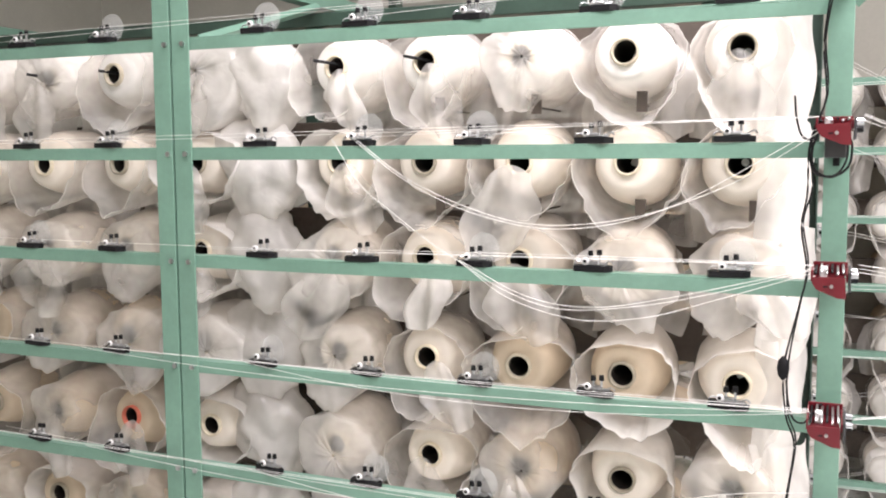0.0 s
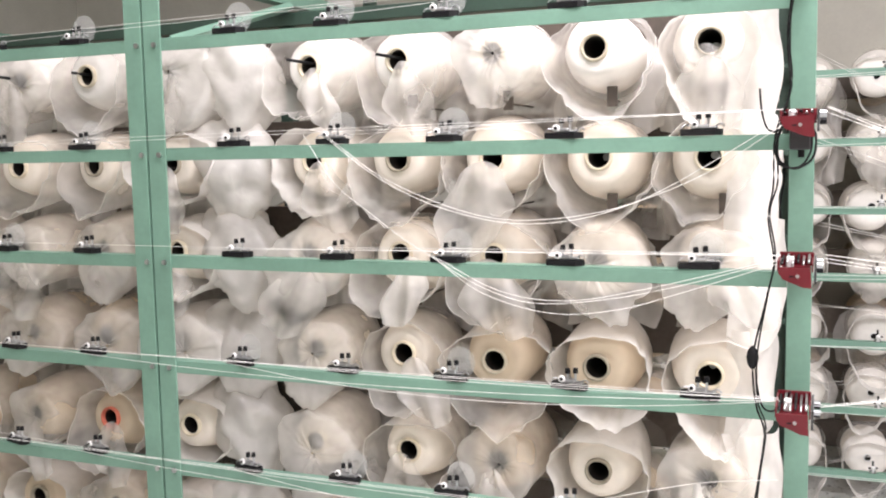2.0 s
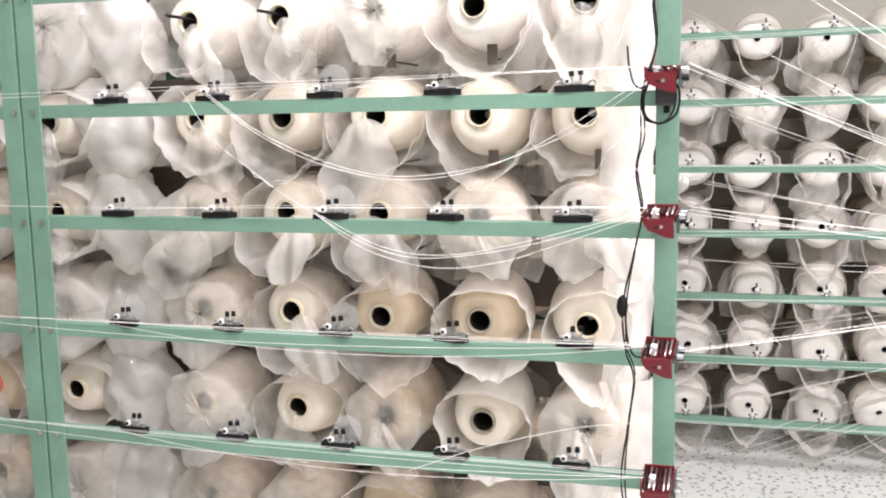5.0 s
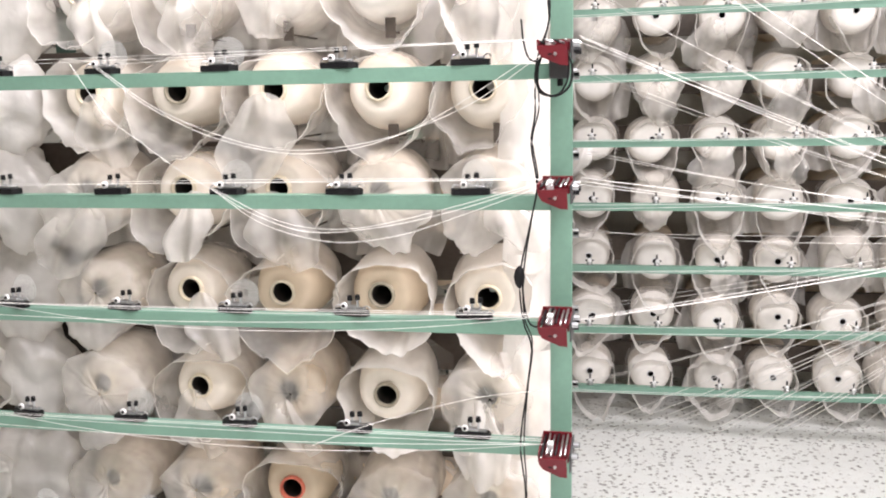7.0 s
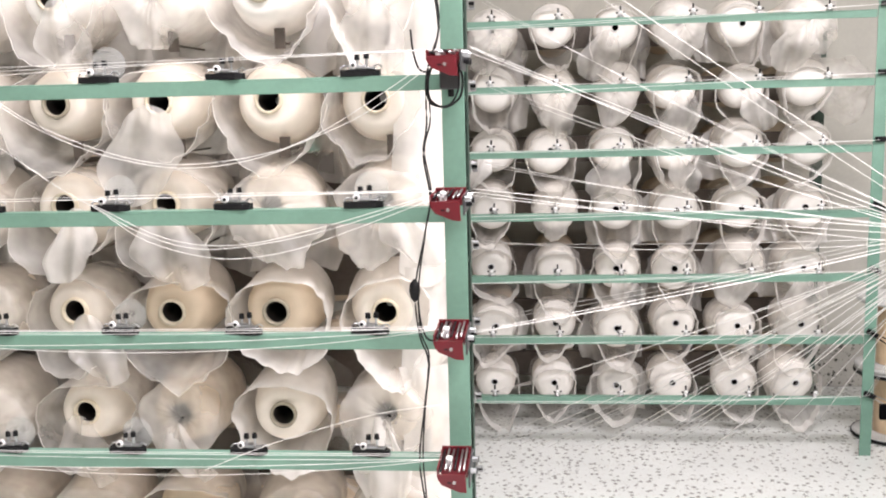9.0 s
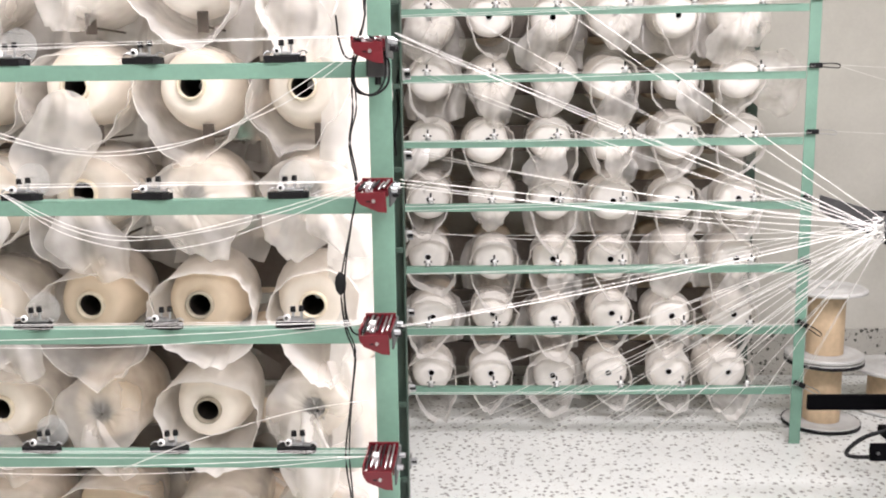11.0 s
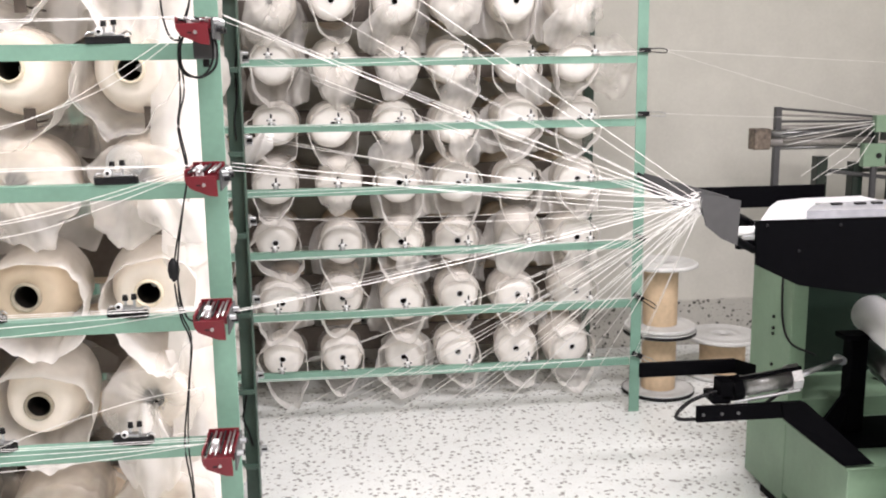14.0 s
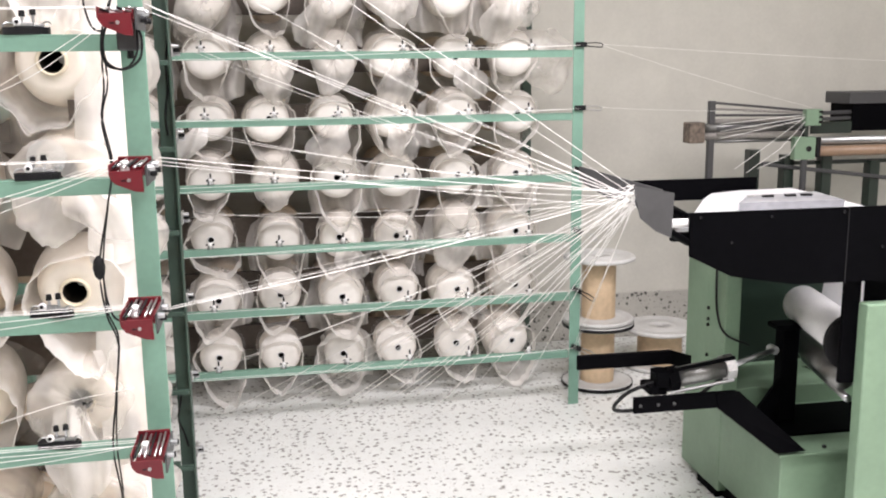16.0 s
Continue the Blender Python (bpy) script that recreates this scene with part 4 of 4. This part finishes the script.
prism(bm, [(1.68, 2.30), (1.99, 2.29), (2.01, 2.47), (1.81, 2.44), (1.75, 2.40)], "z", 1.0945, 1.118)
part("cover", bm, COVER, mc, "grey plastic cover lying on the web")
part("cover_frame", box(fresh(), 1.80, 2.03, 2.475, 2.485, 1.0945, 1.112, 0.001), STEEL, mc, "thin steel cover frame")
for x in (1.80, 1.87, 1.92):
    part("clip", box(fresh(), x, x + 0.03, 2.385, 2.40, 1.1185, 1.124, 0.001), BLACK, mc)
for y, z, r in ((2.45, 1.05, 0.022), (2.30, 1.05, 0.014)):
    part("guide_roller", rod(fresh(), (1.50 + (y - 2.3) * 0.4, y, z), (1.95, y, z), r, 16), CHROME, mc, "steel guide roller", True)
part("front_roller", rod(fresh(), (1.447, 2.219, 1.083), (1.53, 2.219, 1.083), 0.012, 14), WHITE_PLASTIC, mc, "white guide roller", True)
part("lower_bar", box(fresh(), 1.45, 1.53, 2.21, 2.23, 1.035, 1.058, 0.002), BLACK_STEEL, mc)


def slab(points, thick):
    """A flat plate from its corner points, thickened along its normal."""
    bm = fresh()
    a = [Vector(p) for p in points]
    n = (a[1] - a[0]).cross(a[2] - a[0]).normalized() * thick
    lo, hi = [bm.verts.new(p) for p in a], [bm.verts.new(p + n) for p in a]
    bm.faces.new(lo)
    bm.faces.new(hi[::-1])
    for i in range(len(a)):
        j = (i + 1) % len(a)
        bm.faces.new((lo[i], hi[i], hi[j], lo[j]))
    return bm


part("gathering_plate", slab([(1.236, 1.945, 1.222), (1.349, 1.975, 1.198), (1.343, 1.972, 1.092), (1.300, 1.960, 1.112), (1.256, 1.947, 1.146)], 0.004), GREY_STEEL, mc, "grey steel gathering plate")
part("gathering_plate", slab([(1.190, 2.20, 1.243), (1.345, 2.04, 1.198), (1.345, 2.04, 1.165), (1.25, 2.14, 1.165), (1.190, 2.20, 1.205)], 0.004), GREY_STEEL, mc, "dark grey steel gathering plate")
part("plate_arm", rod(fresh(), (1.335, 1.99, 1.11), (1.50, 2.225, 1.03), 0.010, 10), BLACK_STEEL, mc)
part("plate_arm", rod(fresh(), (1.30, 2.085, 1.19), (1.56, 2.40, 1.075), 0.008, 10), BLACK_STEEL, mc)

frame_l = part("side_frame", box(fresh(), 1.90, 1.955, 2.78, 3.08, 0.03, 0.93, 0.004), MACHINE_GREEN, mc, "green side frame")
for z in (0.66, 0.62, 0.60, 0.49):
    part("bolt", rod(fresh(), (1.8995, 2.90, z), (1.893, 2.90, z), 0.006, 6), BLACK, frame_l)
part("lower_body", box(fresh(), 1.90, 3.2, 2.385, 2.7795, 0.07, 0.325, 0.004), MACHINE_GREEN, mc, "green lower cabinet")
part("lower_body", box(fresh(), 1.9555, 3.2, 2.7805, 3.08, 0.07, 0.40, 0.004), MACHINE_GREEN, mc, "green lower cabinet")
part("kick_plate", box(fresh(), 1.93, 3.2, 2.41, 3.05, 0.0, 0.0695), BLACK_STEEL, mc, "black kick plate")
part("foot", box(fresh(), 1.903, 1.925, 2.80, 2.95, 0.0, 0.0295), BLACK_STEEL, mc)
# back panel coloured as dark as the shadow inside the machine
part("back_panel", box(fresh(), 1.9555, 3.2, 3.05, 3.08, 0.4005, 0.93), SHADOW_GREEN, mc, "green back panel with the inner shadow in its colour")
tower = part("tower", box(fresh(), 2.018, 3.0, 2.19, 2.235, 0.0, 0.838, 0.005), MACHINE_GREEN, mc, "green side cabinet")
part("upright", box(fresh(), 1.975, 2.025, 2.236, 2.25, 0.60, 0.9295, 0.002), BLACK_STEEL, mc)
part("head_beam", box(fresh(), 1.965, 2.8, 2.74, 2.80, 0.80, 0.9295, 0.002), BLACK_STEEL, mc, "black cross beam")
part("table", box(fresh(), 1.885, 2.9, 2.370, 2.7795, 0.3255, 0.335, 0.002), MACHINE_GREEN, mc, "green step plate")
for x, y in ((1.915, 2.70), (1.93, 2.45), (2.05, 2.40)):
    part("bolt", rod(fresh(), (x, y, 0.3352), (x, y, 0.342), 0.007, 8), BLACK, mc)
part("plinth", box(fresh(), 1.96, 2.35, 2.50, 2.74, 0.3355, 0.345), BLACK_STEEL, mc, "black base plate")
# silver roll and its lever
roll = part("web_roll", rod(fresh(), (2.055, 2.30, 0.70), (2.14, 2.72, 0.705), 0.063, 40), FABRIC, mc, "roll of silver-grey woven web", True)
part("end_disc", rod(fresh(), (2.0515, 2.282, 0.70), (2.0545, 2.2985, 0.70), 0.088, 36), BLACK, roll, "black end disc")
part("web", slab([(2.12, 2.31, 0.70), (2.204, 2.72, 0.70), (2.237, 2.72, 0.925), (2.153, 2.31, 0.925)], 0.003), FABRIC, mc, "silver-grey web running up from the roll")
part("lower_roller", rod(fresh(), (2.055, 2.34, 0.575), (2.14, 2.72, 0.58), 0.036, 24), GUN, mc, "dull steel press roller", True)
part("roll_shaft", rod(fresh(), (2.07, 2.33, 0.515), (2.16, 2.72, 0.515), 0.012, 12), CHROME, mc, "bright steel shaft", True)
part("roll_arm", box(fresh(), 2.062, 2.12, 2.255, 2.28, 0.58, 0.93, 0.002), BLACK_STEEL, mc, "black upright arm")
# thin black stripes laid on the green top
for i in range(3):
    dx = 0.07 * i
    part("groove", slab([(2.30 + dx, 2.96, 0.4012), (2.325 + dx, 2.96, 0.4012), (2.395 + dx, 2.785, 0.4012), (2.37 + dx, 2.785, 0.4012)], 0.003), BLACK_STEEL, mc, "dark stripe on the green top")
lever = part("lever", box(fresh(), 2.010, 2.068, 2.60, 2.65, 0.3455, 0.655, 0.004), BLACK_STEEL, mc, "black upright lever")
part("lever_head", box(fresh(), 1.985, 2.10, 2.59, 2.66, 0.6555, 0.672, 0.003), BLACK_STEEL, lever)
part("lever_stay", slab([(2.010, 2.598, 0.50), (2.025, 2.598, 0.47), (1.97, 2.59, 0.346), (1.93, 2.59, 0.40)], 0.012), BLACK_STEEL, lever)
# air cylinder on its black fork
cyl = part("air_cylinder", rod(fresh(), (1.58, 2.45, 0.575), (1.735, 2.45, 0.597), 0.031, 24), GUN, mc, "steel air cylinder", True)
for a, b in (((1.553, 2.45, 0.571), (1.582, 2.45, 0.575)), ((1.730, 2.45, 0.596), (1.760, 2.45, 0.600))):
    part("end_cap", rod(fresh(), a, b, 0.040, 8), BLACK_STEEL if a[0] < 1.6 else STEEL, cyl)
for dz in (-0.034, 0.034):
    part("tie_rod", rod(fresh(), (1.56, 2.425, 0.573 + dz), (1.755, 2.425, 0.599 + dz), 0.006, 8), BLACK_STEEL if dz > 0 else CHROME, cyl)
part("piston_rod", rod(fresh(), (1.760, 2.45, 0.600), (1.985, 2.61, 0.588), 0.0085, 14), CHROME, cyl, "bright piston rod", True)
part("rod_eye", rod(fresh(), (1.985, 2.60, 0.588), (1.985, 2.635, 0.588), 0.014, 14), CHROME, cyl)
part("clevis", box(fresh(), 1.512, 1.553, 2.42, 2.48, 0.545, 0.603, 0.005), BLACK_STEEL, cyl)
part("fork_arm", box(fresh(), 1.295, 1.590, 2.50, 2.515, 0.600, 0.644, 0.003), BLACK_STEEL, mc, "black fork arm")
part("fork_arm", box(fresh(), 1.437, 1.757, 2.405, 2.42, 0.487, 0.536, 0.003), BLACK_STEEL, mc, "black fork arm")
part("fork_arm", slab([(1.590, 2.505, 0.644), (1.70, 2.60, 0.59), (1.70, 2.60, 0.54), (1.590, 2.505, 0.600)], 0.012), BLACK_STEEL, mc, "black fork arm")
part("diagonal_arm", slab([(1.690, 2.40, 0.536), (1.762, 2.40, 0.536), (1.965, 2.36, 0.348), (1.872, 2.36, 0.346), (1.70, 2.40, 0.487)], 0.014), BLACK_STEEL, mc, "black diagonal arm")
part("diagonal_plate", slab([(1.757, 2.42, 0.532), (1.88, 2.66, 0.40), (1.88, 2.66, 0.345), (1.89, 2.40, 0.345)], 0.006), MACHINE_GREEN, mc, "green stiffening plate")
for x in (1.455, 1.51, 1.56):
    part("bolt", bolt(fresh(), x, 2.405, 0.512, -1, 0.005), GREY_STEEL, mc)
part("fork_bridge", box(fresh(), 1.49, 1.545, 2.42, 2.50, 0.535, 0.56, 0.003), BLACK_STEEL, mc)
part("air_hose", tube(fresh(), curve_points([(1.53, 2.45, 0.57), (1.44, 2.47, 0.53), (1.42, 2.52, 0.46), (1.55, 2.56, 0.44), (1.70, 2.62, 0.43), (1.895, 2.77, 0.45)], 6), 0.006, 8), RUBBER, mc, "black air hose", True)
part("control_cable", tube(fresh(), curve_points([(1.897, 2.84, 0.90), (1.892, 2.84, 0.78), (1.895, 2.83, 0.66), (1.90, 2.775, 0.60), (1.98, 2.76, 0.56)], 6), 0.004, 7), RUBBER, mc, "black control cable", True)

# ---- the far machine by the wall ----
DULL = material("dull_grey_metal", (0.30, 0.285, 0.265), 0.5, metal=0.5, grain=0.2, scale=60, dirt=0.3)
SPECKLED = material("rusty_speckled_steel", (0.17, 0.135, 0.105), 0.6, grain=0.8, scale=45, bump=0.2, dirt=0.4)
fm = thing("far_machine", Matrix.Translation((0.011, -0.024, 0)) @ Matrix.Diagonal((0.997, 0.999, 0.993, 1)), "grey and green winding machine standing before the cream wall", "machine")
part("post", box(fresh(), 2.503, 2.533, 4.24, 4.27, 0, 1.315, 0.003), GREY_STEEL, fm, "thin grey post")
for x, top in ((2.767, 1.07), (2.952, 1.04), (3.16, 1.03), (3.427, 1.0), (3.95, 1.10)):
    part("leg", box(fresh(), x - 0.027, x + 0.027, 4.27, 4.33, 0, top, 0.003), SHADOW_GREEN, fm, "dark green leg")
for z, r, x0, mt in ((1.185, 0.022, 2.47, GUN), (1.145, 0.020, 2.47, DULL), (1.215, 0.012, 2.53, DULL), (1.118, 0.008, 2.53, GUN)):
    part("bar", rod(fresh(), (x0, 4.25, z), (3.0, 4.25, z), r, 16), mt, fm, "dull steel bar", True)
part("bar_end", box(fresh(), 2.385, 2.465, 4.20, 4.28, 1.115, 1.215, 0.006), SPECKLED, fm, "rusty brown end block")
for i in range(6):
    part("slat", rod(fresh(), (2.535, 4.28 - 0.012 * i, 1.305 - 0.030 * i), (2.99, 4.24, 1.262 - 0.012 * i), 0.006, 6), DULL if i % 2 else GREY_STEEL, fm, "thin dull slat")
head = part("bracket", box(fresh(), 2.988, 3.072, 4.20, 4.25, 1.187, 1.268, 0.004), MACHINE_GREEN, fm, "green bracket")
part("bracket", box(fresh(), 2.988, 3.008, 4.205, 4.245, 1.134, 1.1865, 0.002), SHADOW_GREEN, fm, "green bracket web")
low = part("bracket", box(fresh(), 2.935, 3.048, 4.20, 4.24, 1.022, 1.1335, 0.004), MACHINE_GREEN, fm, "green bracket")
part("slot", rod(fresh(), (3.01, 4.1995, 1.075), (3.01, 4.196, 1.075), 0.014, 12), BLACK, low)
for z in (1.255, 1.23, 1.205):
    part("slot", box(fresh(), 3.055, 3.0735, 4.195, 4.1995, z - 0.006, z + 0.006), BLACK, head)
part("post", rod(fresh(), (3.0, 4.22, 0.0), (3.0, 4.22, 1.0215), 0.016, 12), GREY_STEEL, fm)
for z, r, mt in ((1.113, 0.020, STEEL), (1.060, 0.026, BROWN), (1.095, 0.006, BLACK)):
    part("roller", rod(fresh(), (3.076, 4.22, z), (4.3, 4.22, z), r, 20), mt, fm, "long dull roller", True)
part("roller_end", box(fresh(), 3.055, 3.0755, 4.20, 4.24, 1.03, 1.13, 0.003), BLACK, fm)
part("head_box", box(fresh(), 3.30, 4.3, 4.30, 4.5, 1.15, 1.285, 0.006), BLACK_STEEL, fm, "black head box")
part("head_cover", box(fresh(), 3.272, 4.3, 4.29, 4.51, 1.2855, 1.345, 0.006), GREY_STEEL, fm, "grey cover on the head box")
for z in (1.245, 1.215):
    part("bar", rod(fresh(), (3.073, 4.25, z), (3.30, 4.32, z), 0.010, 10), GREY_STEEL, fm)
part("panel", box(fresh(), 3.075, 3.30, 4.30, 4.31, 1.14, 1.20, 0.002), SHADOW_GREEN, fm, "dark green panel")
part("tie_bar", box(fresh(), 2.795, 3.98, 4.30, 4.325, 0.985, 1.005, 0.002), SHADOW_GREEN, fm)
part("tie_bar", rod(fresh(), (2.80, 4.26, 1.0), (3.9, 4.26, 0.86), 0.010, 8), GREY_STEEL, fm)
for i in range(6):
    strand([Vector((3.04, 4.19, 1.255 - 0.012 * i)), Vector((2.80 + 0.05 * i, 4.16, 1.10 - 0.03 * (i % 3))), Vector((2.60 + 0.06 * i, 4.12, 0.985 - 0.02 * (i % 2)))] if i < 3 else sag_line((3.04, 4.19, 1.26 - 0.008 * i), (2.56, 4.20, 1.30 - 0.035 * i), 0.0, 4), 0.0016, "white yarn on the far machine", "yarns of the far machine")


# ---- empty spools on the floor ----
def spool(x, y, z, h, r, core, label, ring=False):
    t = thing("spool", (x, y, z), label, "spool", "floor spools")
    part("barrel", lathe(fresh(), [(core, 0.022), (core, h - 0.022)], 32, "z"), KRAFT, t, "tan card barrel", True)
    for z0 in (0.001, h - 0.022):
        f = part("flange", lathe(fresh(), [(0.025, z0), (r * 0.96, z0), (r, z0 + 0.004), (r, z0 + 0.016), (r * 0.96, z0 + 0.0208), (r * 0.9, z0 + 0.0208), (r * 0.86, z0 + 0.016), (r * 0.5, z0 + 0.016), (r * 0.46, z0 + 0.0208), (0.025, z0 + 0.0208)], 40, "z", closed=True), FLANGE, t, "grey plastic flange", True)
        if ring:
            part("rim_band", lathe(fresh(), [(r + 0.0008, z0 + 0.003), (r + 0.002, z0 + 0.003), (r + 0.002, z0 + 0.018), (r + 0.0008, z0 + 0.018)], 40, "z", closed=True), BLACK, f, "black rim band", True)
    return t


spool(1.897, 4.02, 0.0, 0.305, 0.165, 0.078, "tan spool with grey flanges standing on the terrazzo floor", True)
spool(1.897, 4.02, 0.306, 0.315, 0.165, 0.078, "tan spool with grey flanges stacked on another spool")
spool(2.297, 4.23, 0.0, 0.205, 0.185, 0.11, "wide grey flanged spool on the terrazzo floor")


def motions():
    """The camera alone moves; every thing in the place stands still."""


motions()
